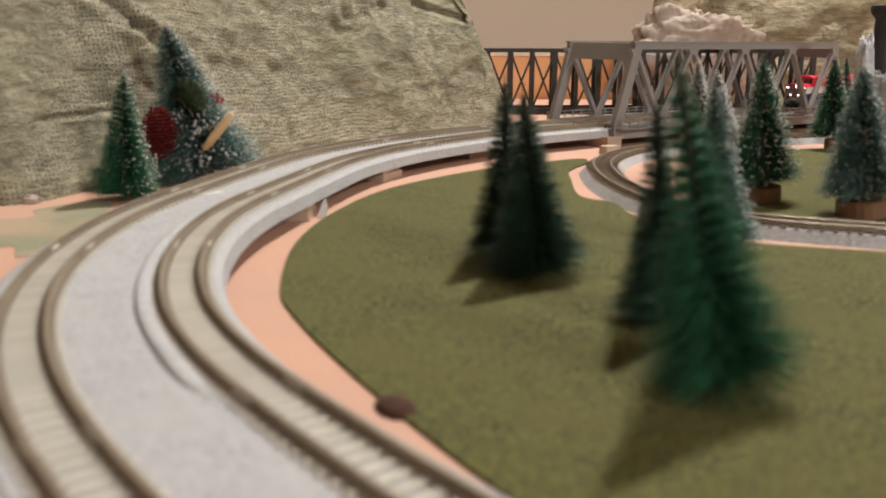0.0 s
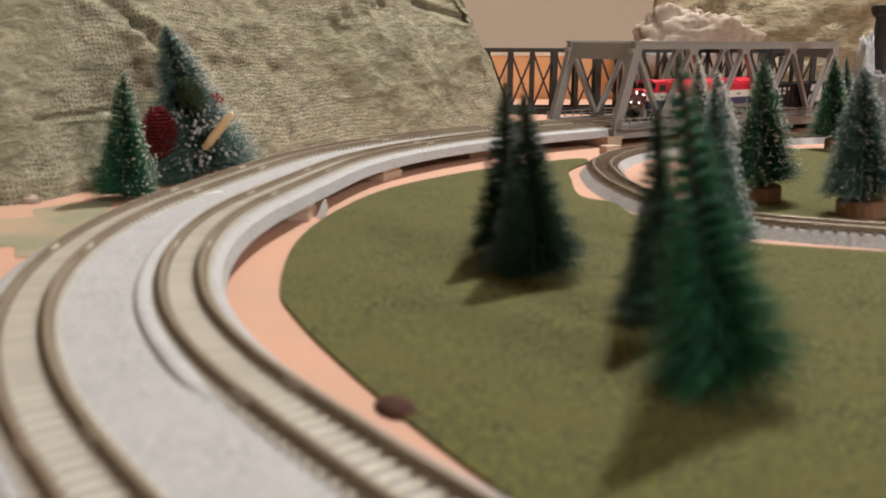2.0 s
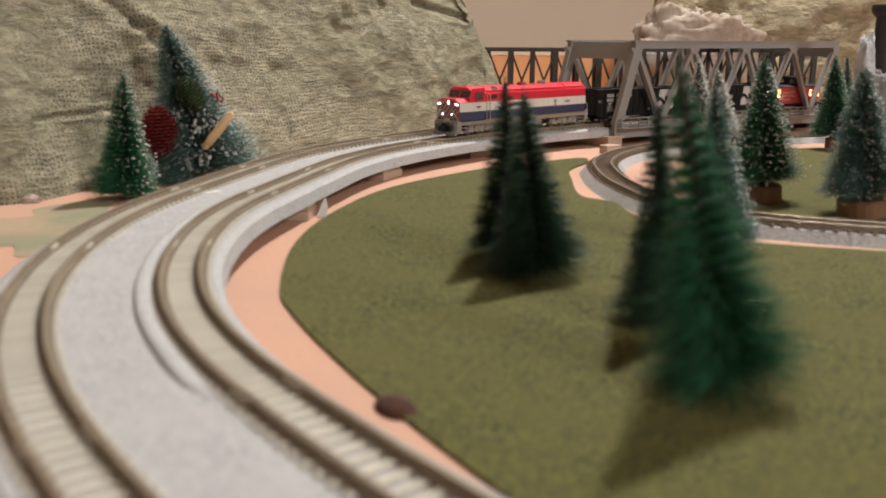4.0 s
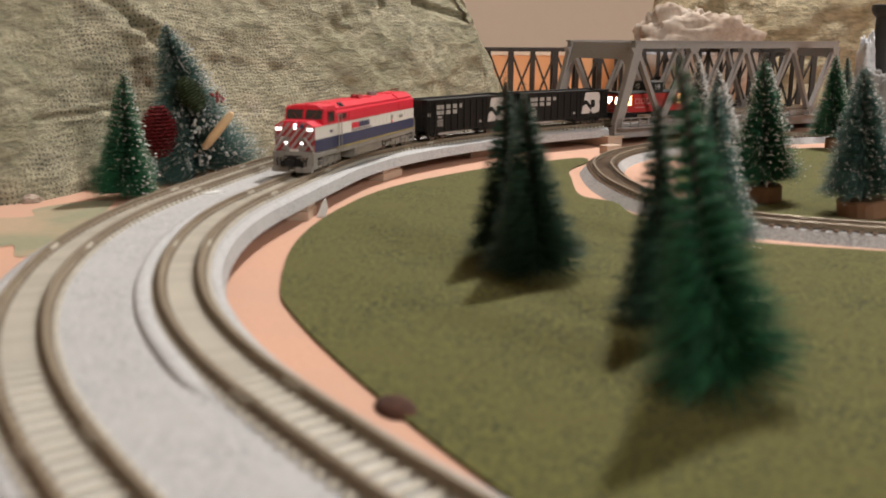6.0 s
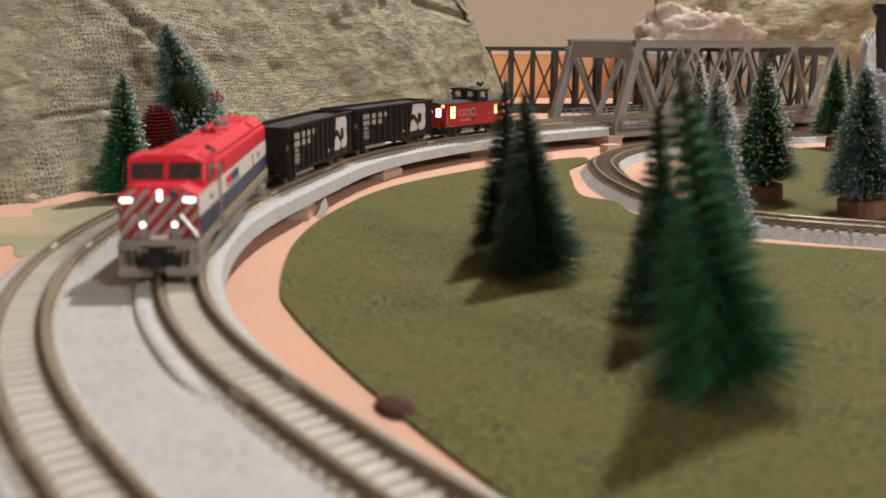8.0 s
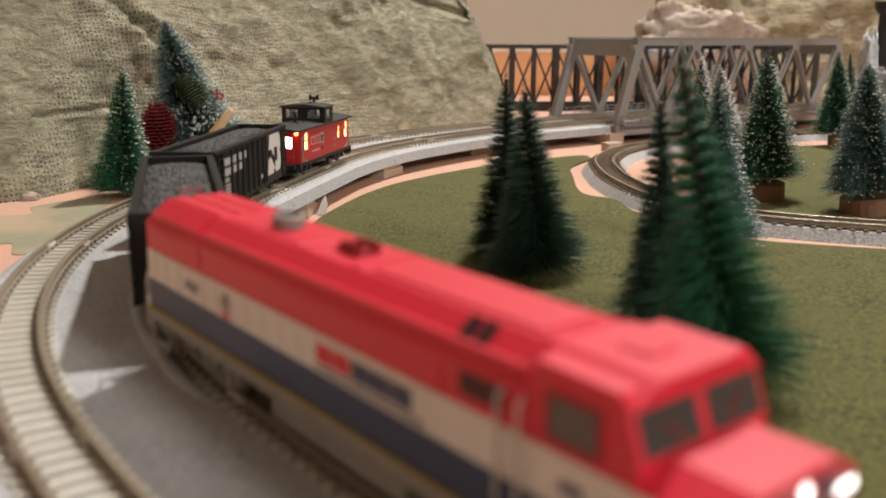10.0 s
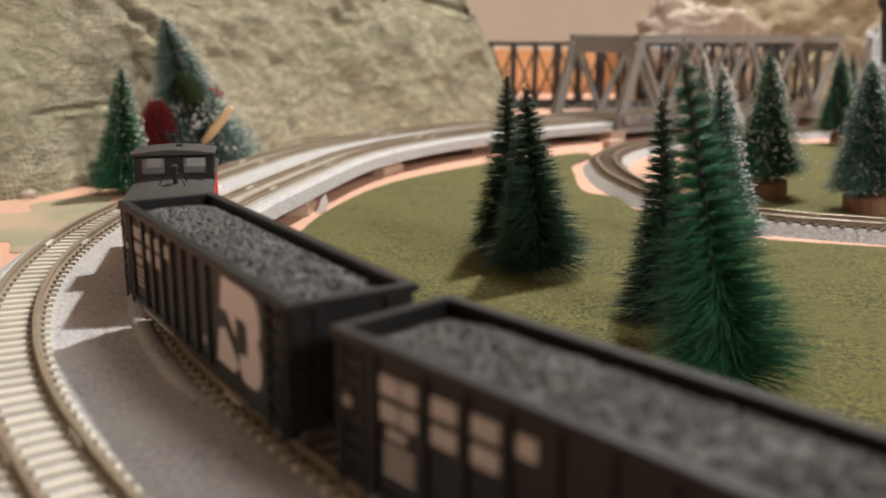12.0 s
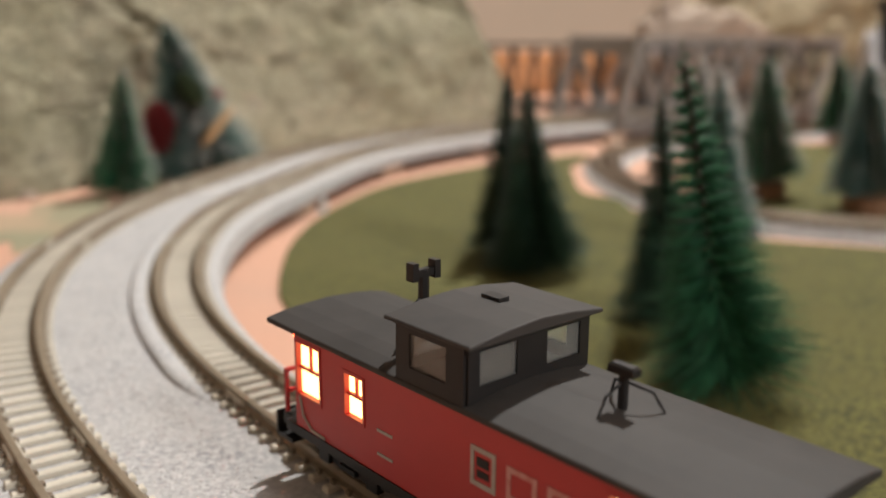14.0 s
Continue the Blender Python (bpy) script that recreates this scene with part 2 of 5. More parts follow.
def part(name, shape, material, parent=None, label="", smooth=False, bevel=0.0, at=None):
    """One mesh object under a thing or a part."""
    me = shape.mesh(name, smooth) if isinstance(shape, Shape) else shape
    if not me.materials:
        me.materials.append(M[material] if isinstance(material, str) else material)
    ob = new(name, me)
    ob.parent = parent
    if at is not None:
        ob.matrix_basis = at
    if label:
        ob["label"] = label
    if bevel:
        mod = ob.modifiers.new("bevel", "BEVEL")
        mod.width, mod.segments, mod.limit_method, mod.angle_limit = bevel * MM, 2, "ANGLE", radians(40)
    return ob


def thing(name, label, category, group="", kind="", at=None):
    ob = new(name)
    ob.empty_display_size = 0.01
    if at is not None:
        ob.matrix_basis = at
    return tagged(ob, label, category, group, kind)


def spot(x, y, z=0.0, rz=0.0):
    return pose(x * MM, y * MM, z * MM, 0, 0, rz)


# ---- the line of the inner track ----
AHEAD = ((90, 1 / 3478), (90, 1 / 262), (120, 1 / 432), (85, 1 / 556), (1500, 0.0))
BACK = ((90, 1 / 262), (110, 1 / 233), (30, 1 / 550), (700, 1 / 480))


def lay(sign, runs):
    x, y, a, s, out = -74.705, 338.18, 0.189, 0, []
    for length, bend in runs:
        for _ in range(length):
            x += sign * math.sin(a)
            y += sign * math.cos(a)
            a += sign * bend
            s += sign
            out.append((s, x, y, a))
    return out


LINE = np.array(lay(-1, BACK)[::-1] + [(0, -74.705, 338.18, 0.189)] + lay(1, AHEAD))


def on_line(s, off=0.0):
    """The place at s along the inner track, off to its outer side, and the heading."""
    k = s - LINE[0, 0]
    i = int(min(max(k, 0), len(LINE) - 2))
    p = LINE[i] + (LINE[i + 1] - LINE[i]) * (k - i)
    return p[1] - math.cos(p[3]) * off, p[2] + math.sin(p[3]) * off, p[3]


def on_inner(s, off=0.0):
    """As on_line, for the inner track, which draws 2.1 mm closer to the turf on the near curve and runs wide past it."""
    w, u = min(max(-s / 110.0, 0.0), 1.0), min(max(0.0, -s - 150), 330) / 100.0
    return on_line(s, off - 2.1 * w * w * (3 - 2 * w) - 1.7 * u + 2.44 * u * u)


def sweep(section, path, closed=True):
    """A section of (off, z) drawn along a path of (x, y, heading)."""
    sh, n = Shape(), len(section)
    for x, y, a in path:
        sh.v += [(x - math.cos(a) * o, y + math.sin(a) * o, z) for o, z in section]
    for k in range(len(path) - 1):
        for i in range(n if closed else n - 1):
            j = (i + 1) % n
            sh.f.append((k * n + i, k * n + j, (k + 1) * n + j, (k + 1) * n + i))
    if closed:
        sh.f += [tuple(range(n)), tuple(range((len(path) - 1) * n, len(path) * n))[::-1]]
    return sh


def run(s0, s1, step=4.0, off=0.0, way=on_line):
    n = max(2, int(abs(s1 - s0) / step) + 1)
    return [way(s0 + (s1 - s0) * i / (n - 1), off) for i in range(n)]


def spline(points, n=12, loop=False):
    """A smooth line through plan points."""
    pts = [np.array(p, float) for p in points]
    if loop:
        pts = [pts[-1]] + pts + pts[:2]
    else:
        pts = [2 * pts[0] - pts[1]] + pts + [2 * pts[-1] - pts[-2]]
    out = []
    for a, b, c, d in zip(pts[:-3], pts[1:-2], pts[2:-1], pts[3:]):
        for i in range(n):
            t = i / n
            out.append(0.5 * (2 * b + (c - a) * t + (2 * a - 5 * b + 4 * c - d) * t * t + (3 * b - a - 3 * c + d) * t ** 3))
    if not loop:
        out.append(pts[-2])
    return out


def headed(points):
    """Adds headings to plan points."""
    out = []
    for i, p in enumerate(points):
        a, b = points[max(i - 1, 0)], points[min(i + 1, len(points) - 1)]
        out.append((p[0], p[1], math.atan2(b[0] - a[0], b[1] - a[1])))
    return out


# ---- room and table ----
def room():
    x0, x1, y0, y1, z0, z1 = -2200, 2400, -2300, 2500, -760, 1900
    t = 100
    for name, dims, material in (("wall_north", (x0, x1, y1, y1 + t, z0, z1), "wall"), ("wall_south", (x0, x1, y0 - t, y0, z0, z1), "wall"),
                                 ("wall_east", (x1, x1 + t, y0 - t, y1 + t, z0, z1), "wall"), ("wall_west", (x0 - t, x0, y0 - t, y1 + t, z0, z1), "wall"),
                                 ("floor", (x0 - t, x1 + t, y0 - t, y1 + t, z0 - t, z0), "floor"), ("ceiling", (x0 - t, x1 + t, y0 - t, y1 + t, z1, z1 + t), "ceiling")):
        ob = part(name, Shape().box(*dims), material)
        tagged(ob, {"floor": "plain brown carpet floor of the room", "ceiling": "plain white painted ceiling"}.get(name, "plain beige painted room wall"),
               name.split("_")[0], kind="structure")


def table():
    sh = Shape().box(-900, 1100, -420, 1500, -40, 0)
    ob = part("ground", sh, "foam")
    tagged(ob, "salmon-pink foam board table top of the layout", "ground", kind="structure")
    # old green paint on the board behind the outer track
    edge = spline([(-330, 378), (-187, 366), (-182, 386), (-172, 402), (-157, 411), (-150, 390), (-146, 350), (-143, 310), (-149, 299), (-158, 316), (-166, 314), (-200, 322), (-330, 335)], 6, True)
    sh = Shape()
    n = len(edge)
    sh.v = [(x, y, 0.25) for x, y in edge]
    sh.f = [tuple(range(n))]
    tagged(part("ground_paint", sh, "paint"), "dull green paint patch on the pink board", "paint", kind="structure")


RNG = random.Random(5)


def inside(x, y, poly):
    hit = False
    for (ax, ay), (bx, by) in zip(poly, poly[1:] + poly[:1]):
        if (ay > y) != (by > y) and x < (bx - ax) * (y - ay) / (by - ay) + ax:
            hit = not hit
    return hit


def turf(edge, label, grains, near):
    """A turf mat with a rolled edge, and loose grains on it."""
    poly = [(float(p[0]), float(p[1])) for p in edge]
    bm = bmesh.new()
    vs = [bm.verts.new((x * MM, y * MM, 0.9 * MM)) for x, y in poly]
    f = bm.faces.new(vs)
    f.normal_update()
    if f.normal.z < 0:
        f.normal_flip()
        f.normal_update()
    bmesh.ops.triangulate(bm, faces=[f])
    me = bpy.data.meshes.new("grass")
    bm.to_mesh(me)
    bm.free()
    ob = part("grass", me, "turf")
    tagged(ob, label, "grass", kind="stuff")
    rim = Shape()
    n = len(poly)
    for x, y in poly:
        rim.v += [(x, y, 0.9), (x, y, 0.0)]
    rim.f = [(2 * i, 2 * i + 1, 2 * ((i + 1) % n) + 1, 2 * ((i + 1) % n)) for i in range(n)]
    tagged(part("grass_rim", rim, "turf"), "cut edge of the turf mat", "grass", kind="stuff")
    sh = Shape()
    xs, ys = [p[0] for p in poly], [p[1] for p in poly]
    made = 0
    while made < grains:
        x, y = RNG.uniform(min(xs), max(xs)), RNG.uniform(near, max(ys))
        if RNG.random() > (150.0 / max(y, 150.0)) ** 2.2 or not inside(x, y, poly):
            continue
        r = RNG.uniform(0.2, 0.42)
        a = RNG.uniform(0, 6.3)
        k = len(sh.v)
        sh.v += [(x + r * math.cos(a + j * 2.094), y + r * math.sin(a + j * 2.094), 0.75) for j in range(3)]
        sh.v.append((x + RNG.uniform(-r, r) * 0.5, y + RNG.uniform(-r, r) * 0.5, 0.92 + r * RNG.uniform(0.2, 0.6)))
        sh.f += [(k, k + 1, k + 3), (k + 1, k + 2, k + 3), (k + 2, k, k + 3)]
        made += 1
    tagged(part("grass_grain", sh, "grain"), "loose olive turf grains", "grass", kind="stuff")


FIELD_EDGE = [(190, -60), (105, 8), (42, 92), (11, 134), (-18, 184), (-41, 232), (-50, 262), (-55, 321), (-47.5, 383), (-25, 450), (26, 518), (66, 551),
              (89, 565), (90, 547), (74, 512), (70, 475), (67, 440), (69, 421), (81, 407), (84, 378), (108, 332), (156, 313), (240, 292), (340, 273), (420, 262), (430, -60)]


def fields():
    turf(spline(FIELD_EDGE[:-2], 7) + [np.array(FIELD_EDGE[-2], float), np.array(FIELD_EDGE[-1], float)], "olive green turf mat inside the curve", 42000, 60)
    turf(spline([(122, 440), (128, 400), (150, 372), (200, 352), (300, 330), (430, 318), (560, 330), (560, 625), (420, 640), (300, 632), (200, 600), (140, 520)], 7, True),
         "olive green turf mat inside the small loop", 5000, 300)


# ---- the double track ----
TIE_STEP = 3.9


def rail_section(off):
    return [(off - 1.1, -2.1), (off + 1.1, -2.1), (off + 1.1, -1.7), (off + 0.35, -1.45), (off + 0.35, -0.75), (off + 0.55, -0.6), (off + 0.55, -0.08), (off + 0.4, 0),
            (off - 0.4, 0), (off - 0.55, -0.08), (off - 0.55, -0.6), (off - 0.35, -0.75), (off - 0.35, -1.45), (off - 1.1, -1.7)]


def tie_mesh(length, width, material, clips=True):
    """One tie with its moulded rail clips."""
    sh = Shape().box(-width / 2, width / 2, -length / 2, length / 2, -3.4, -2.1, c=0.18)
    n = len(sh.f)
    if clips:
        for g in (-4.95, 4.95):
            for o in (-1.25, 1.25):
                sh.box(-0.5, 0.5, g + o - 0.42, g + o + 0.42, -2.2, -1.45, c=0.12)
    me = sh.mesh("tie")
    me.materials.append(M[material])
    me.materials.append(M["clip"])
    me.polygons.foreach_set("material_index", [0] * n + [1] * (len(sh.f) - n))
    return me


def double_track():
    z = RAIL_Z
    lo, hi = -560, 1000
    bed = thing("roadbed", "grey moulded double-track roadbed raised on blocks", "roadbed", kind="structure")
    sec = [(-13.5, z - 9.2), (-12.7, z - 4.2), (-10.4, z - 3.0), (42.6, z - 3.0), (45.3, z - 4.2), (46.5, z - 9.2)]
    # one moulded length after another
    cuts = [lo, -430, -306, -205, -81, 10, 76, 200, 300, 375]
    for a, b in zip(cuts[:-1], cuts[1:]):
        part("bed_length", sweep(sec, run(a + 0.03, b - 0.03)), "ballast", bed)
    # raised shoulder along the outer side of the inner track, with a rounded end
    sh, path = Shape(), run(-206, 16, 3.0, 0.0, on_inner)
    for k, (x, y, a) in enumerate(path):
        t = min(1.0, min(k, len(path) - 1 - k) / 9.0)
        up = t * t * (3 - 2 * t)
        for o, h in ((7.2, -0.1), (7.4, 1.0), (9.8, 1.35), (10.7, 1.25), (11.2, 0.6), (11.4, -0.1)):
            o = o if o < 9 else o - 3.2 * (1 - up) ** 2
            sh.v.append((x - math.cos(a) * o, y + math.sin(a) * o, z - 3.0 + h * (up if h > 0 else 1)))
    sh.f = [(6 * k + i, 6 * k + i + 1, 6 * k + i + 7, 6 * k + i + 6) for k in range(len(path) - 1) for i in range(5)]
    part("shoulder", sh, "ballast", bed, smooth=True)
    # loose ballast grains between the tracks
    sh = Shape()
    for _ in range(15000):
        s = RNG.uniform(-420, 100) if RNG.random() < 0.45 else RNG.uniform(-330, -120)
        o = RNG.choice((RNG.uniform(11, 24.5), RNG.uniform(11, 24.5), RNG.uniform(-11.5, -8.5), RNG.uniform(41.5, 44)))
        x, y, a = on_line(s, o)
        r = RNG.uniform(0.10, 0.24)
        t = RNG.uniform(0, 6.3)
        k = len(sh.v)
        zz = z - 3.05 - (0.5 if o < -10.5 or o > 43.4 else 0)
        sh.v += [(x + r * math.cos(t + j * 2.094), y + r * math.sin(t + j * 2.094), zz) for j in range(3)] + [(x, y, zz + r * 1.1)]
        sh.f += [(k, k + 1, k + 3), (k + 1, k + 2, k + 3), (k + 2, k, k + 3)]
    tagged(part("ballast_grain", sh, "stone", bed), kind="stuff")
    tie = tie_mesh(15.4, 1.55, "tie")
    for name, off in (("inner", 0.0), ("outer", 33.0)):
        way = on_line if off else on_inner
        track = thing("track", "curved " + name + " track with concrete ties and brown rails", "railway track", "double track")
        for g in (-4.95, 4.95):
            part("rail", sweep([(o, zz + z) for o, zz in rail_section(off + g)], run(lo, hi, 3.0, 0.0, way)), "rail", track)
        for s in cuts[1:-1]:
            x, y, a = way(s, off)
            m = Matrix.Translation((x, y, z)) @ Matrix.Rotation(math.pi / 2 - a, 4, "Z")
            sh = Shape()
            for g in (-4.95, 4.95):
                sh.box(-3.2, 3.2, g - 0.95, g - 0.5, -1.9, -0.7, m).box(-3.2, 3.2, g + 0.5, g + 0.95, -1.9, -0.7, m)
            part("rail_joiner", sh, "tie", track, "pale metal joiners")
        n = int((380 + 420) / TIE_STEP)
        for i in range(n):
            s = -420 + (i + 0.5) * TIE_STEP
            x, y, a = way(s, off)
            m = spot(x, y, z, 90 - math.degrees(a))
            part("tie", tie, "tie", track, at=m)


def supports():
    for s, off, w, d, h, turn in ((36, -2, 17, 20, 6.8, 8), (152, -1, 24, 18, 6.8, 4), (260, 14, 20, 26, 6.8, 0), (-90, 16, 22, 22, 6.8, 0), (-260, 16, 22, 22, 6.8, 0)):
        x, y, a = on_line(s, off)
        ob = part("wood_block", Shape().box(-w / 2, w / 2, -d / 2, d / 2, 0, 4.0).box(-w / 2 + 0.6, w / 2 - 2, -d / 2 + 0.4, d / 2 - 1, 4.05, h), "block", at=spot(x, y, 0, 90 - math.degrees(a) + turn), bevel=0.3)
        tagged(ob, "stacked raw wood blocks carrying the raised roadbed", "block", "roadbed supports")


# ---- the small loop on the table ----
LOOP = [(420, 716), (330, 690), (235, 655), (165, 612), (118, 565), (94, 515), (88, 465), (90, 425), (98, 388), (120, 353), (160, 332), (230, 312), (340, 292), (470, 285)]


def loop_track():
    pts = headed(spline(LOOP, 14))
    z = 7.0
    track = thing("track", "single loop track with brown ties on pale ballast", "railway track")
    part("roadbed", sweep([(-12.5, 0), (-9.0, z - 2.6), (9.0, z - 2.6), (12.5, 0)], pts), "pale_ballast", track)
    part("dark_ballast", sweep([(-7.0, z - 2.9), (-7.0, z - 2.45), (7.0, z - 2.45), (7.0, z - 2.9)], pts), "dark_ballast", track)
    for g in (-4.95, 4.95):
        part("rail", sweep([(o, zz + z) for o, zz in rail_section(g)], pts), "rail", track)
    tie = tie_mesh(17.8, 1.8, "dark_tie")
    run_on = 0.0
    for (x, y, a), (u, v, b) in zip(pts[:-1], pts[1:]):
        d = math.hypot(u - x, v - y)
        while run_on < d:
            t = run_on / d
            part("tie", tie, "dark_tie", track, at=spot(x + (u - x) * t, y + (v - y) * t, z + 0.25, 90 - math.degrees(a)))
            run_on += 4.4
        run_on -= d


# ---- hills ----
def hill(name, foot, height, slope, material, label, seed, lumps=9.0, rows=90, step=10, bulge=0.0, creases=()):
    """A draped shell over a curved foot line: rises and leans back, with folds."""
    pts = headed(spline(foot, step))
    sh = Shape()
    n = len(pts)
    for j in range(rows + 1):
        t = j / rows
        z = height * t
        back = height * (slope * t + 0.9 * t ** 4) - bulge * math.sin(t * math.pi)
        for i, (x, y, a) in enumerate(pts):
            nx, ny = -math.cos(a), math.sin(a)
            q = Vector((x * 0.011, y * 0.011, z * 0.013 + seed))
            f = lumps * noise.fractal(q, 1.0, 2.0, 4) + lumps * 0.22 * noise.fractal(q * 5, 1.0, 2.0, 3)
            fold = lumps * 0.55 * max(0.0, noise.noise(Vector((x * 0.02 + z * 0.016, y * 0.02 - z * 0.008, seed + 4)))) ** 2
            d = back + (f - fold) * min(1.0, 0.25 + t * 6)
            for (xa, za), (xb, zb), deep, wide in creases:
                px, pz = x + nx * back, z
                k = min(1.0, max(0.0, ((px - xa) * (xb - xa) + (pz - za) * (zb - za)) / ((xb - xa) ** 2 + (zb - za) ** 2)))
                off = math.hypot(px - xa - k * (xb - xa), pz - za - k * (zb - za))
                if off < 4 * wide and y < 800:
                    d += deep * (math.exp(-(off / wide) ** 2) - 0.45 * math.exp(-((off - 2 * wide) / wide) ** 2))
            sh.v.append((x + nx * d, y + ny * d, z - 1 + lumps * 0.25 * noise.noise(q * 2 + Vector((9, 0, 0))) * t))
    for j in range(rows):
        for i in range(n - 1):
            sh.f.append((j * n + i, j * n + i + 1, (j + 1) * n + i + 1, (j + 1) * n + i))
    ob = part(name, sh, material, smooth=True)
    return tagged(ob, label, "hill", kind="structure")


def hills():
    hill("hill", [(-620, 120), (-420, 300), (-300, 372), (-203, 394), (-176, 442), (-152, 494), (-114, 556), (-64, 624), (-12, 690), (24, 736), (52, 760), (56, 800), (20, 850), (-60, 900), (-200, 960)],
         330, 0.34, "hill", "olive and beige painted plaster-cloth hillside", 3.0, rows=210, step=26,
         creases=(((-196, 104), (-176, 82), 5, 2.6), ((-176, 82), (-158, 63), 4, 2.2), ((-194, 37), (-170, 38), 1.5, 1.5), ((-80, 116), (-72, 90), 4, 2.5), ((-70, 118), (-60, 92), 4, 2.5), ((-58, 114), (-44, 98), 3, 2.2), ((-20, 104), (20, 92), 3.5, 2.4), ((-214, 62), (-205, 40), 1.2, 2)))
    hill("hill", [(215, 1120), (236, 1020), (262, 965), (320, 935), (420, 925), (560, 915), (760, 880), (980, 800)],
         330, 0.30, "far_hill", "tan painted plaster hillside in the distance", 8.0, lumps=14, rows=70, step=14)


def backdrop():
    ob = part("backdrop_board", Shape().box(-60, 420, 1150, 1158, 0, 54), "peach")
    tagged(ob, "peach board standing behind the far bridge", "board", kind="structure")
    # pale strip set just above the board
    ob = part("backdrop_trim", Shape().box(-60, 420, 1146, 1158, 54.3, 62), "trim")
    tagged(ob, "cream strip along the top of the peach board", "trim", kind="structure")


# ---- bottle-brush trees ----
def brush_mat(name, base, tip, lit=0.0):
    """Dyed bristles, each of its own shade."""
    m = bpy.data.materials.new(name)
    m.use_nodes = True
    nt = m.node_tree
    b = nt.nodes["Principled BSDF"]
    b.inputs["Roughness"].default_value = 0.55
    geo = nt.nodes.new("ShaderNodeNewGeometry")
    ramp = nt.nodes.new("ShaderNodeValToRGB")
    ramp.color_ramp.elements[0].color, ramp.color_ramp.elements[1].color = (*base, 1), (*tip, 1)
    ramp.color_ramp.elements[0].position = 0.15
    nt.links.new(geo.outputs["Random Per Island"], ramp.inputs["Fac"])
    nt.links.new(ramp.outputs["Color"], b.inputs["Base Color"])
    return m


M["green_brush"] = brush_mat("green_bristles", (0.007, 0.042, 0.020), (0.040, 0.19, 0.085))
M["dark_brush"] = brush_mat("dark_green_bristles", (0.008, 0.027, 0.014), (0.032, 0.080, 0.042))
M["deep_brush"] = brush_mat("deep_green_bristles", (0.006, 0.036, 0.018), (0.048, 0.225, 0.10))
M["frost_brush"] = brush_mat("frosted_green_bristles", (0.02, 0.07, 0.06), (0.16, 0.27, 0.24))
M["snow_brush"] = brush_mat("snowy_bristles", (0.02, 0.028, 0.026), (0.15, 0.16, 0.155))
M["flock"] = mat("white_flock", (0.80, 0.80, 0.78), None, 500, 0.9)
M["red_cone"] = mat("red_cone_scales", (0.22, 0.012, 0.014), (0.10, 0.006, 0.008), 500, 0.7)
M["green_cone"] = mat("green_cone_scales", (0.045, 0.075, 0.025), (0.02, 0.035, 0.012), 500, 0.7)
M["dowel"] = mat("pale_wood_dowel", (0.72, 0.52, 0.30), (0.62, 0.42, 0.22), 200, 0.6)
M["berry"] = mat("red_berry", (0.35, 0.02, 0.02), None, 500, 0.35)


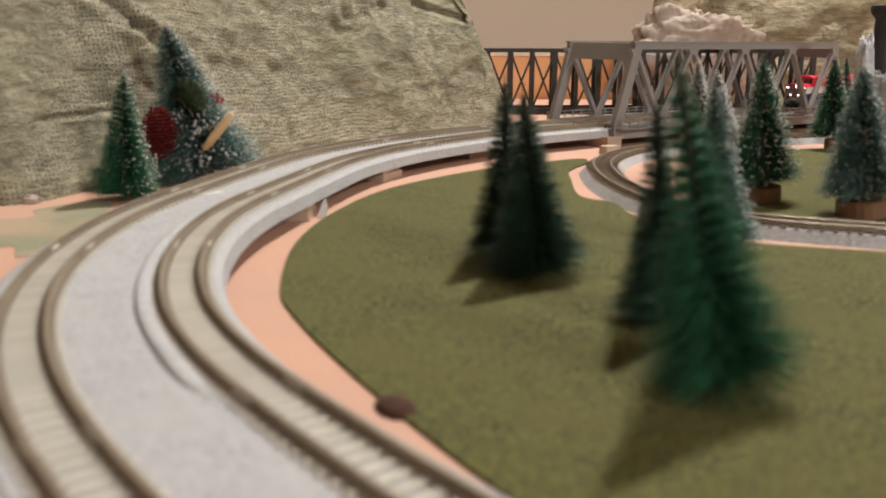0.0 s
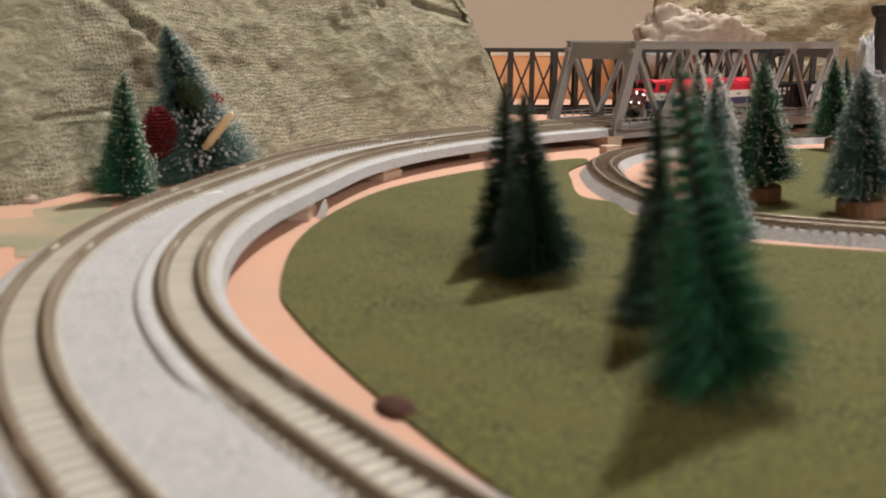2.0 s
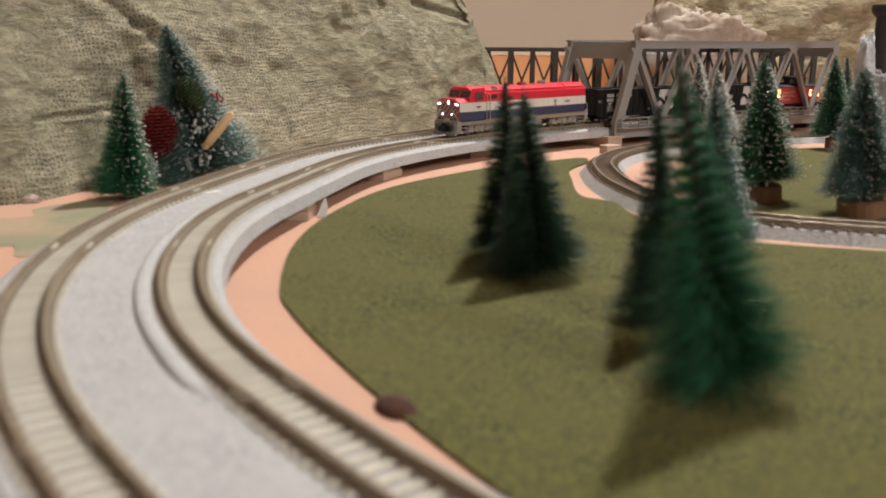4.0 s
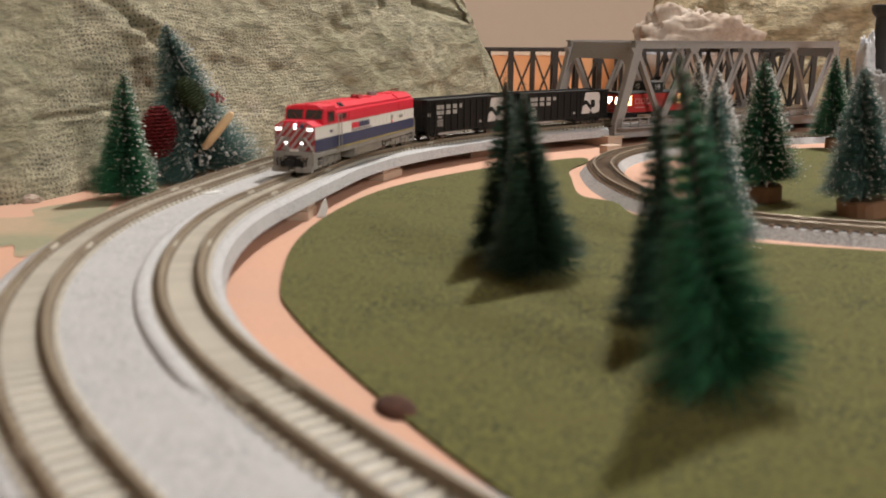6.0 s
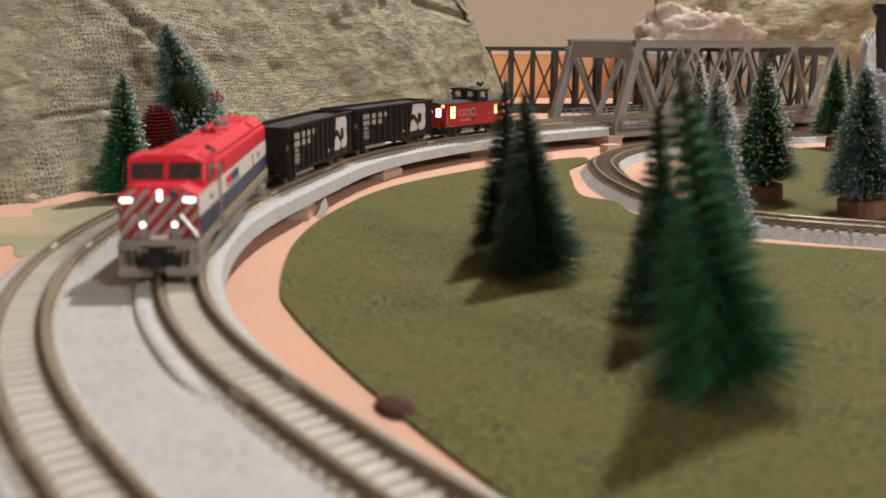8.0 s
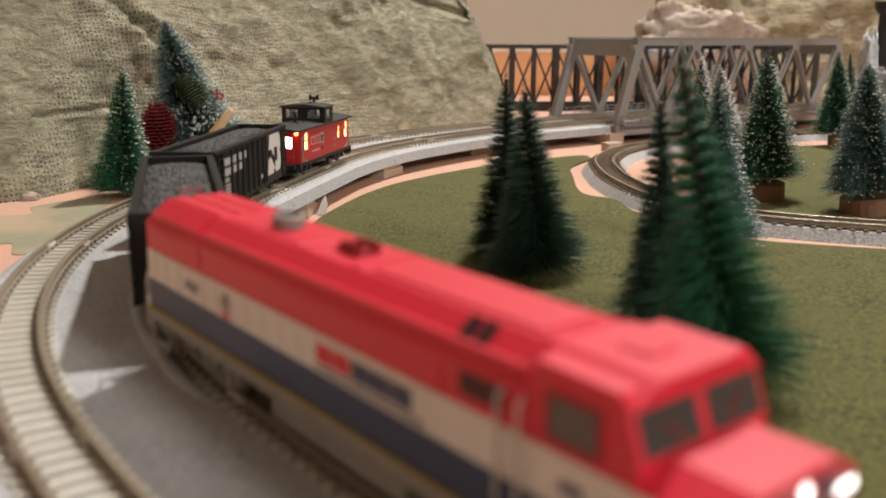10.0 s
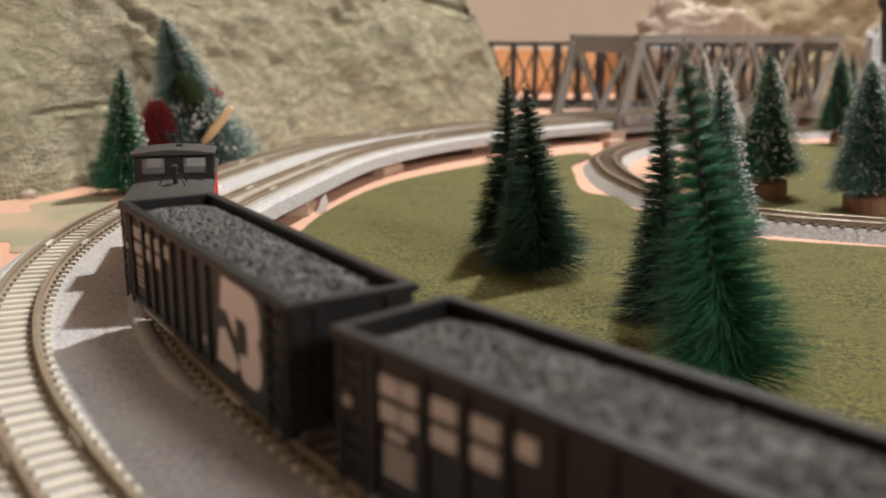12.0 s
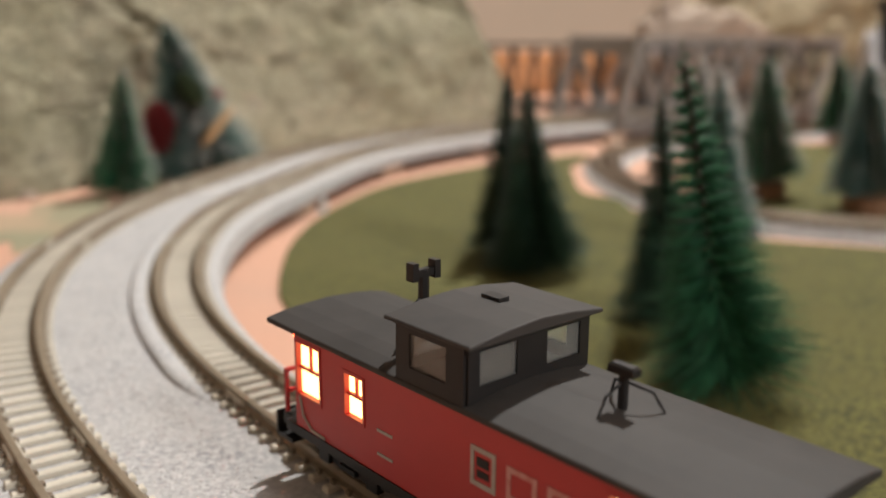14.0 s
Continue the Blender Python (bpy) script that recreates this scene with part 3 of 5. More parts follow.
def brush_tree(x, y, height, radius, bristles, colour, label, snow=0, foot=None, width=0.4, seed=1, lean=(0, 0), group="bottle-brush trees", whorls=34, skirt=0.12, blunt=0.13, loose=0.33):
    rng = random.Random(seed)
    stand = 8.0 if foot else 0.0
    tree = thing("tree", label, "tree", group, at=pose(x * MM, y * MM, 0.6 * MM, lean[0], lean[1], 0))
    if foot:
        part("stand", Shape().lathe([(foot - 0.4, 0), (foot, 0.5), (foot, stand - 0.7), (foot - 0.7, stand)], 20), "trunk", tree, "round brown wooden stand")
    part("trunk", Shape().bar((0, 0, 0), (0, 0, height * 0.93), 0.75, n=6), "wire", tree, "twisted wire stem")
    sh, tips = Shape(), []
    low = stand + (height - stand) * 0.04
    for i in range(bristles):
        t = 1 - math.sqrt(rng.random() * 0.985 + 0.015) if rng.random() < 0.72 else rng.random()
        w = round(t * whorls)
        t = min(max((w + rng.gauss(0, loose)) / whorls, 0.0), 1.0)
        a = rng.uniform(0, 6.2832)
        z = low + (height - low) * t * 0.97 + (height / whorls) * (a / 6.2832 - 0.5)
        r = radius * ((1 - t) ** 0.92 * (1 - skirt) + skirt * (1 - t) ** 4 + blunt * min(1.0, (1 - t) * 7 + 0.25))
        r *= rng.uniform(0.70, 1.04) * (1 + 0.24 * noise.noise(Vector((w * 0.83, math.cos(a) * 1.3 + seed, math.sin(a) * 1.3))))
        rise = r * (rng.gauss(-0.02, 0.085) + 0.20 * t)
        d = Vector((math.cos(a), math.sin(a), 0))
        side = Vector((-d.y, d.x, 0)) * (width * 0.5)
        p0 = Vector((0, 0, z)) + d * 0.6
        bend = Vector((-d.y, d.x, 0)) * r * rng.gauss(0, 0.07)
        p1 = Vector((0, 0, z + rise * 0.35 + r * 0.04)) + d * r * 0.6 + bend * 0.4
        p2 = Vector((0, 0, z + rise)) + d * r + bend
        up = Vector((0, 0, width * 0.5))
        n = len(sh.v)
        sh.v += [tuple(q) for q in (p0 - side, p0 + side, p0 + up, p1 - side * 0.8, p1 + side * 0.8, p1 + up * 0.8, p2)]
        sh.f += [(n, n + 1, n + 4, n + 3), (n + 1, n + 2, n + 5, n + 4), (n + 2, n, n + 3, n + 5), (n + 3, n + 4, n + 6), (n + 4, n + 5, n + 6), (n + 5, n + 3, n + 6)]
        tips.append((p2, p1))
    part("crown", sh, colour, tree)
    if snow:
        fl = Shape()
        for p2, p1 in rng.sample(tips, min(snow, len(tips))):
            q = p1.lerp(p2, rng.uniform(0.55, 1.0))
            s = rng.uniform(0.18, 0.46)
            along = (p2 - p1).normalized() * s * 0.9
            k = len(fl.v)
            fl.v += [tuple(q + Vector(o) * s * rng.uniform(0.7, 1.2) + along * (o[0] + o[1])) for o in ((1, 0, 0), (-1, 0, 0), (0, 1, 0), (0, -1, 0), (0, 0, 0.8), (0, 0, -0.8))]
            fl.f += [(k + a, k + b, k + c) for a, b, c in ((0, 2, 4), (2, 1, 4), (1, 3, 4), (3, 0, 4), (2, 0, 5), (1, 2, 5), (3, 1, 5), (0, 3, 5))]
        tagged(part("flock", fl, "flock", tree, "white snow flock on the bristle tips"), kind="stuff")
    return tree


def cone(tree, centre, size, tilt, colour, label, rows=13):
    """A cone of overlapping scales."""
    sh = Shape()
    m = Matrix.Translation(centre) @ Euler([radians(t) for t in tilt]).to_matrix().to_4x4()
    for j in range(rows):
        t = (j + 0.5) / rows
        r = size * 0.62 * math.sin(math.pi * (0.12 + 0.80 * t)) ** 0.8
        z = size * (2 * t - 1)
        n = max(6, int(r * 2.0))
        for i in range(n):
            a = 2 * math.pi * (i + 0.5 * (j % 2)) / n
            w = math.pi * r / n * 1.25
            d, s = Vector((math.cos(a), math.sin(a), 0)), Vector((-math.sin(a), math.cos(a), 0))
            c = d * (r * 0.7) + Vector((0, 0, z))
            e = d * (r * 1.15) + Vector((0, 0, z + size * 0.07))
            sh.add([c - s * w, c + s * w, e + s * w * 0.7, e - s * w * 0.7, c + Vector((0, 0, size * 0.11)), e + Vector((0, 0, size * 0.05))],
                   [(0, 3, 2, 1), (0, 1, 4), (3, 5, 2), (1, 2, 5, 4), (0, 4, 5, 3)], m)
    sh.add(*ball(size * 0.42, 8, (1, 1, 2.1)), m)
    return part("cone", sh, colour, tree, label)


def ball(r, n=8, scale=(1, 1, 1)):
    vs, fs = [(0, 0, r * scale[2])], []
    for j in range(1, n):
        p = math.pi * j / n
        vs += [(r * scale[0] * math.sin(p) * math.cos(2 * math.pi * i / n), r * scale[1] * math.sin(p) * math.sin(2 * math.pi * i / n), r * scale[2] * math.cos(p)) for i in range(n)]
    vs.append((0, 0, -r * scale[2]))
    fs += [(0, 1 + i, 1 + (i + 1) % n) for i in range(n)]
    for j in range(n - 2):
        fs += [(1 + j * n + i, 1 + (j + 1) * n + i, 1 + (j + 1) * n + (i + 1) % n, 1 + j * n + (i + 1) % n) for i in range(n)]
    k = 1 + (n - 2) * n
    fs += [(len(vs) - 1, k + (i + 1) % n, k + i) for i in range(n)]
    return vs, fs


def decorated_tree():
    tree = brush_tree(-127.5, 472, 85, 34, 8600, "frost_brush", "frosted green bottle-brush tree with cones, berries and a wooden dowel", 3200, None, 0.42, 31, (0, 0))
    tree.matrix_basis = pose(-127.5 * MM, 472 * MM, 0.4 * MM, 0, -12, 0)
    part("stand", Shape().lathe([(14, 0), (14.5, 0.6), (14.5, 5.2), (13.8, 6)], 24), "trunk", tree, "round brown wooden stand")
    cone(tree, (-11, -21, 30), 13.0, (0, 10, 0), "red_cone", "dark red cone ornament", 15)
    cone(tree, (9, -17, 45), 9.5, (0, -20, 0), "green_cone", "dark green cone ornament", 13)
    sh = Shape()
    m = Matrix.Translation((19, -24, 25)) @ look((0, 0, 0), (0.80, -0.12, 0.60)).to_3x3().to_4x4()
    sh.lathe([(0.6, -13), (1.7, -12), (2.3, -6), (2.4, 4), (1.9, 11), (0.5, 12.5)], 12, m)
    part("dowel", sh, "dowel", tree, "pale carved wooden dowel", smooth=True)
    rng = random.Random(4)
    sh = Shape()
    for _ in range(170):
        a, z = rng.uniform(-2.9, -0.3), rng.uniform(9, 40)
        r = 25 * (1 - z / 90) * rng.uniform(0.85, 1.02)
        vs, fs = ball(rng.uniform(0.5, 1.2), 6)
        sh.add(vs, fs, Matrix.Translation((r * math.cos(a), r * math.sin(a), z)))
    part("pearl_garland", sh, "flock", tree, "small white pearls", smooth=True)
    sh = Shape()
    for _ in range(16):
        vs, fs = ball(rng.uniform(0.5, 0.8), 6)
        sh.add(vs, fs, Matrix.Translation((rng.uniform(17, 22), rng.uniform(-10, -4), rng.uniform(38, 44))))
    part("berry_sprig", sh, "berry", tree, "red berries", smooth=True)


def trees():
    G, D, F, S = "green_brush", "dark_brush", "frost_brush", "snow_brush"
    brush_tree(62.6, 182, 75.5, 21.2, 6400, "deep_brush", "dark green bottle-brush tree without a stand on the turf", 0, None, 0.22, 11, (0, -12.2), whorls=23, skirt=0.3, blunt=0.09, loose=0.17)
    brush_tree(59, 228, 62.5, 15, 4500, D, "dark green slim bottle-brush tree on the turf", 0, None, 0.34, 12, (0, -4), skirt=0.25, whorls=26, blunt=0.09, loose=0.22)
    brush_tree(31, 277.6, 62, 20, 4800, D, "dark green bottle-brush tree on the turf", 0, None, 0.34, 13, (0, -6), skirt=0.25, whorls=26, blunt=0.09, loose=0.22)
    brush_tree(21.7, 300, 65, 17, 4000, D, "dark green narrow bottle-brush tree on the turf", 0, None, 0.34, 14, (0, -1), skirt=0.25, whorls=26, blunt=0.09, loose=0.22)
    brush_tree(-151.5, 414, 61, 17.5, 5000, G, "green bottle-brush tree with a little snow flock", 700, None, 0.36, 15, (0, 4), whorls=23, loose=0.2)
    brush_tree(100, 313, 62, 16, 4000, F, "pale frosted bottle-brush tree beside the loop track", 700, None, 0.4, 16, (0, -5))
    brush_tree(135, 462, 67, 12.5, 3200, S, "dark bottle-brush tree thick with white snow", 3100, 5.0, 0.45, 17, (0, -4))
    brush_tree(143, 440, 62, 14, 3400, S, "bottle-brush tree thick with white snow", 3300, 5.5, 0.45, 18, (0, -9))
    brush_tree(151.7, 414, 68, 18.3, 5400, G, "green snow-dotted bottle-brush tree on a wooden stand", 1100, 9.0, 0.36, 19, (0, -4), whorls=26, loose=0.22)
    brush_tree(273, 622, 66, 17, 3300, G, "green snow-dotted bottle-brush tree on a small wooden stand", 500, 4.0, 0.5, 20, (0, -2.6))
    brush_tree(297, 650, 67, 12, 2200, F, "small frosted bottle-brush tree", 160, None, 0.5, 21, (0, -6))
    brush_tree(183, 378, 66, 19, 5800, F, "bluish frosted bottle-brush tree on a wooden stand", 800, 10.5, 0.4, 22, (0, -6))
    decorated_tree()


# ---- bridges ----
def truss_bridge():
    x, y, a = on_line(374, 16.5)
    b = thing("truss_bridge", "grey plastic double-track through truss bridge", "bridge", at=pose(x * MM, y * MM, RAIL_Z * MM, 0, 0, 90 - math.degrees(a)))
    L, hw, top, lean = 280.0, 33.5, 58.0, 18.0
    part("deck", Shape().box(0, L, -hw + 2, hw - 2, -8, -3.2), "steel", b)
    for side in (-1, 1):
        yy = side * hw
        part("girder", Shape().box(0, L, yy - 1.6, yy + 1.6, -9.5, -1.0).box(-0.5, L + 0.5, yy - 2.6, yy + 2.6, -1.0, -0.2).box(0, L, yy - 2.4, yy + 2.4, -10, -9.4), "steel", b)
        part("top_chord", Shape().box(lean - 2, L - lean + 2, yy - 2.0, yy + 2.0, top - 5.5, top - 1.0).box(lean - 3, L - lean + 3, yy - 2.7, yy + 2.7, top - 1.0, top), "steel", b)
        for e in (0, 1):
            p, q = (3.0 if e == 0 else L - 3.0), (lean + 2.5 if e == 0 else L - lean - 2.5)
            part("end_post", Shape().bar((p, yy, -1), (q, yy, top - 2.5), 7.6, 4.8, up=(0, 1, 0)), "steel", b, bevel=0.3)
        n = 8
        step = (L - 2 * lean) / n
        for i in range(n):
            x0, x1 = lean + i * step, lean + (i + 1) * step
            up = i % 2 == 0
            part("diagonal", Shape().bar((x0, yy, top - 4 if up else -1), (x1, yy, -1 if up else top - 4), 3.0, 3.8, up=(0, 1, 0)), "steel", b)
        for i in range(n + 1):
            cx = lean + i * step
            za, zb = (top - 9.5, top - 5) if i % 2 == 0 else (-1, 3.5)
            part("gusset_plate", Shape().prism([(cx - 6, zb if i % 2 == 0 else za), (cx + 6, zb if i % 2 == 0 else za), (cx + 3, za if i % 2 == 0 else zb), (cx - 3, za if i % 2 == 0 else zb)], yy - 2.3, yy + 2.3, "y"), "steel", b)
        # walkway with a handrail outside the truss
        wy = yy + side * 6.0
        part("walkway", Shape().box(2, L - 2, min(yy, wy + side * 2), max(yy, wy + side * 2), -3.2, -2.4), "steel", b)
        hr = Shape()
        for z in (4.2, 1.6, -0.8):
            hr.box(2, L - 2, wy - 0.35, wy + 0.35, z - 0.35, z + 0.35)
        for i in range(32):
            px = 2 + i * (L - 4) / 31
            hr.box(px - 0.4, px + 0.4, wy - 0.4, wy + 0.4, -3, 4.4)
        part("handrail", hr, "steel", b)
    for e in (0, 1):
        # portal with rounded corners
        prof = [(-hw - 2.2, top - 1), (hw + 2.2, top - 1), (hw + 2.2, top - 25)]
        arc = [(hw - 2.4 - 10 + 10 * math.cos(t), top - 25 + 12 * math.sin(t)) for t in np.linspace(0, math.pi / 2, 7)]
        prof += arc + [(-u, v) for u, v in arc[::-1]] + [(-hw - 2.2, top - 25)]
        m = Matrix.Translation((lean + 0.5 if e == 0 else L - lean - 2.5, 0, 0))
        sh = Shape().prism(prof, 0, 2.0, "x")
        sl = (lean - 1.0) / (top - 2)
        sh.v = [(px + (pz - top) * sl, py, pz) for px, py, pz in sh.v] if e == 0 else [(px - (pz - top) * sl, py, pz) for px, py, pz in sh.v]
        part("portal", Shape().add(sh.v, sh.f, m), "steel", b, bevel=0.25)
    for i in range(1, 8):
        px = lean + i * (L - 2 * lean) / 8
        part("strut", Shape().box(px - 1.1, px + 1.1, -hw, hw, top - 4.5, top - 1.2), "steel", b)
    br = Shape()
    for i in range(8):
        x0, x1 = lean + i * (L - 2 * lean) / 8, lean + (i + 1) * (L - 2 * lean) / 8
        br.bar((x0, -hw, top - 1.8), (x1, hw, top - 1.8), 1.4).bar((x0, hw, top - 1.8), (x1, -hw, top - 1.8), 1.4)
    part("top_bracing", br, "steel", b)
    tie = tie_mesh(16, 1.8, "dark_tie")
    for off in (-16.5, 16.5):
        for i in range(58):
            part("tie", tie, "dark_tie", b, at=spot(2.4 + i * 4.75, off, 0))
    # abutments and the small pale block beside
    for s in (0, L):
        px, py, pa = on_line(374 + s, 16.5)
        ob = part("bridge_pier", Shape().box(-7, 7, -36, 36, 0, RAIL_Z - 10).box(-8, 8, -37, 37, RAIL_Z - 10, RAIL_Z - 8.1), "block", at=spot(px, py, 0, 90 - math.degrees(pa)), bevel=0.3)
        tagged(ob, "wooden pier under the bridge end", "pier", "bridge piers")
    tagged(part("wood_block", Shape().box(-6, 6, -4, 4, 0, 5.5), "block", at=spot(113, 597, 0, 30), bevel=0.4), "small pale wood block beside the bridge pier", "block")


def far_bridge():
    """The dark lattice bridge behind."""
    b = thing("truss_bridge", "black lattice truss bridge behind the grey one", "bridge", at=spot(40, 800, RAIL_Z - 2, 5))
    L, top = 300.0, 53.0
    for k, yy in enumerate((0.0, 34.0)):
        part("top_chord", Shape().box(0, L, yy - 2, yy + 2, top - 3.2, top), "black_steel", b)
        part("bottom_chord", Shape().box(0, L, yy - 2, yy + 2, -5, 1), "black_steel", b)
        n = 15
        for i in range(n + 1):
            px = i * L / n + 5.0 * k
            wide = 4.6 if i % 2 == 1 else 3.0
            part("post", Shape().box(px - wide / 2, px + wide / 2, yy - 1.4, yy + 1.4, 0, top - 2), "black_steel", b)
            if i < n and k == 0:
                qx = (i + 1) * L / n
                part("brace", Shape().bar((px, yy - 0.7, 0), (qx, yy - 0.7, top - 3), 1.6, up=(0, 1, 0)), "black_steel", b)
                part("brace", Shape().bar((px, yy + 0.7, top - 3), (qx, yy + 0.7, 0), 1.6, up=(0, 1, 0)), "black_steel", b)
    part("deck", Shape().box(0, L, 0, 34, -5, -1.5), "black_steel", b)
    for px in (12, 150, 288):
        part("pier", Shape().box(px - 5, px + 5, 0, 34, -RAIL_Z + 2, -5), "black_steel", b)


# ---- train ----
M.update({
    "red": mat("red_loco_paint", (0.66, 0.018, 0.045), (0.62, 0.016, 0.040), 200, 0.42, blotch=30, third=(0.60, 0.016, 0.038)),
    "white": mat("white_loco_paint", (0.72, 0.68, 0.63), (0.69, 0.65, 0.60), 200, 0.4, blotch=40),
    "blue": mat("navy_loco_paint", (0.035, 0.045, 0.105), (0.03, 0.038, 0.09), 200, 0.4, blotch=40),
    "under": mat("grey_underframe", (0.27, 0.25, 0.225), (0.18, 0.165, 0.15), 500, 0.55, blotch=90, third=(0.28, 0.255, 0.22)),
    "dark": mat("black_moulding", (0.018, 0.017, 0.017), None, 400, 0.5),
    "yellow": mat("yellow_sill_line", (0.40, 0.30, 0.07), None, 300, 0.5),
    "silver": mat("bright_metal", (0.55, 0.53, 0.50), (0.45, 0.43, 0.40), 500, 0.32, 0.7),
    "grille": mat("dark_grille", (0.07, 0.01, 0.012), None, 800, 0.6),
    "glass": mat("dark_window_glass", (0.03, 0.03, 0.03), None, 100, 0.08, coat=0.5),
    "hopper": mat("black_hopper_paint", (0.010, 0.0098, 0.010), (0.007, 0.007, 0.007), 300, 0.5, blotch=40, third=(0.013, 0.0125, 0.0125)),
    "letter": mat("pale_lettering", (0.42, 0.40, 0.38), (0.30, 0.285, 0.265), 500, 0.6),
    "emblem": mat("pale_emblem_paint", (0.60, 0.555, 0.54), (0.52, 0.475, 0.455), 500, 0.6),
    "coal": mat("coal_load", (0.105, 0.10, 0.098), (0.045, 0.044, 0.044), 300, 0.7, bump=0.6, spread=0.3),
    "wheel": mat("wheel_steel", (0.16, 0.13, 0.11), None, 400, 0.4, 0.7),
    "caboose": mat("red_caboose_paint", (0.42, 0.024, 0.024), (0.38, 0.02, 0.02), 250, 0.45, blotch=35, third=(0.36, 0.02, 0.02)),
    "roof": mat("black_roof", (0.040, 0.037, 0.035), (0.030, 0.028, 0.027), 350, 0.65, blotch=30, third=(0.06, 0.055, 0.052)),
    "red_dark": mat("dark_red_moulding", (0.30, 0.012, 0.016), None, 300, 0.5),
    # white stripe greyed to carry the weak light on the nose
    "stripe": mat("pale_stripe_paint", (0.36, 0.29, 0.28), None, 200, 0.45),
    "faded": mat("faded_lettering", (0.55, 0.30, 0.28), (0.46, 0.16, 0.15), 900, 0.6, spread=0.2),
    "seam": mat("door_seam", (0.52, 0.49, 0.45), None, 300, 0.6),
    "head": lamp_mat("headlight_glow", (1.0, 0.93, 0.90), 3.0),
    "warm": lamp_mat("caboose_window_glow", (1.0, 0.66, 0.25), 3.6),
    "white_glow": lamp_mat("caboose_door_glow", (1.0, 0.95, 0.70), 7.0),
    "tail": lamp_mat("red_marker_glow", (1.0, 0.10, 0.03), 16.0),
})


for dull in ("hopper", "roof", "dark"):
    M[dull].node_tree.nodes["Principled BSDF"].inputs["Specular IOR Level"].default_value = 0.25


def truck(parent, x, axles, colour="under", frame_z=4.0):
    """A truck that swivels about its centre."""
    t = new("truck")
    t.parent = parent
    t.matrix_basis = spot(x, 0, 0)
    span = axles[-1] - axles[0]
    for side in (-1, 1):
        y0 = side * 6.6
        sh = Shape().prism([(-span / 2 - 3, 3.0), (-span / 2 - 3, 5.6), (-span / 2 + 1, 6.4), (span / 2 - 1, 6.4), (span / 2 + 3, 5.6), (span / 2 + 3, 3.0), (span / 2 - 2, 2.2), (-span / 2 + 2, 2.2)], y0 - 0.8, y0 + 0.8, "y")
        part("side_frame", sh, colour, t, bevel=0.2)
        for a in axles:
            part("journal_box", Shape().box(a - 1.2, a + 1.2, y0 + side * 0.8 - 0.5, y0 + side * 0.8 + 0.5, 2.2, 4.9, c=0.3), colour, t)
        for a, b in zip(axles[:-1], axles[1:]):
            m = (a + b) / 2
            part("brake_cylinder", Shape().lathe([(0.9, -1.6), (1.0, 1.6)], 8, Matrix.Translation((m, y0 + side * 1.0, 5.0)) @ Matrix.Rotation(math.pi / 2, 4, "Y")), colour, t)
            part("brake_bar", Shape().bar((m - 1.8, y0 + side, 3.0), (m + 1.8, y0 + side, 3.0), 0.7), colour, t)
    for a in axles:
        sh = Shape().bar((a, -4.5, 2.9), (a, 4.5, 2.9), 0.6, n=8)
        for side in (-1, 1):
            m = Matrix.Translation((a, side * 4.9, 2.9)) @ Matrix.Rotation(math.pi / 2, 4, "X")
            sh.lathe([(2.0, -0.9), (2.9, -0.8), (2.9, 0.7), (2.2, 0.9)], 16, m)
        part("wheelset", sh, "wheel", t)
    part("bolster", Shape().box(-3, 3, -6, 6, 3.6, 6.2), "dark", t)
    return t


def coupler(parent, x, sign):
    sh = Shape().box(min(x, x + sign * 4), max(x, x + sign * 4), -0.8, 0.8, 3.6, 5.4).box(min(x + sign * 3, x + sign * 6), max(x + sign * 3, x + sign * 6), -1.7, 1.5, 3.2, 5.8, c=0.4)
    part("coupler", sh, "dark", parent)


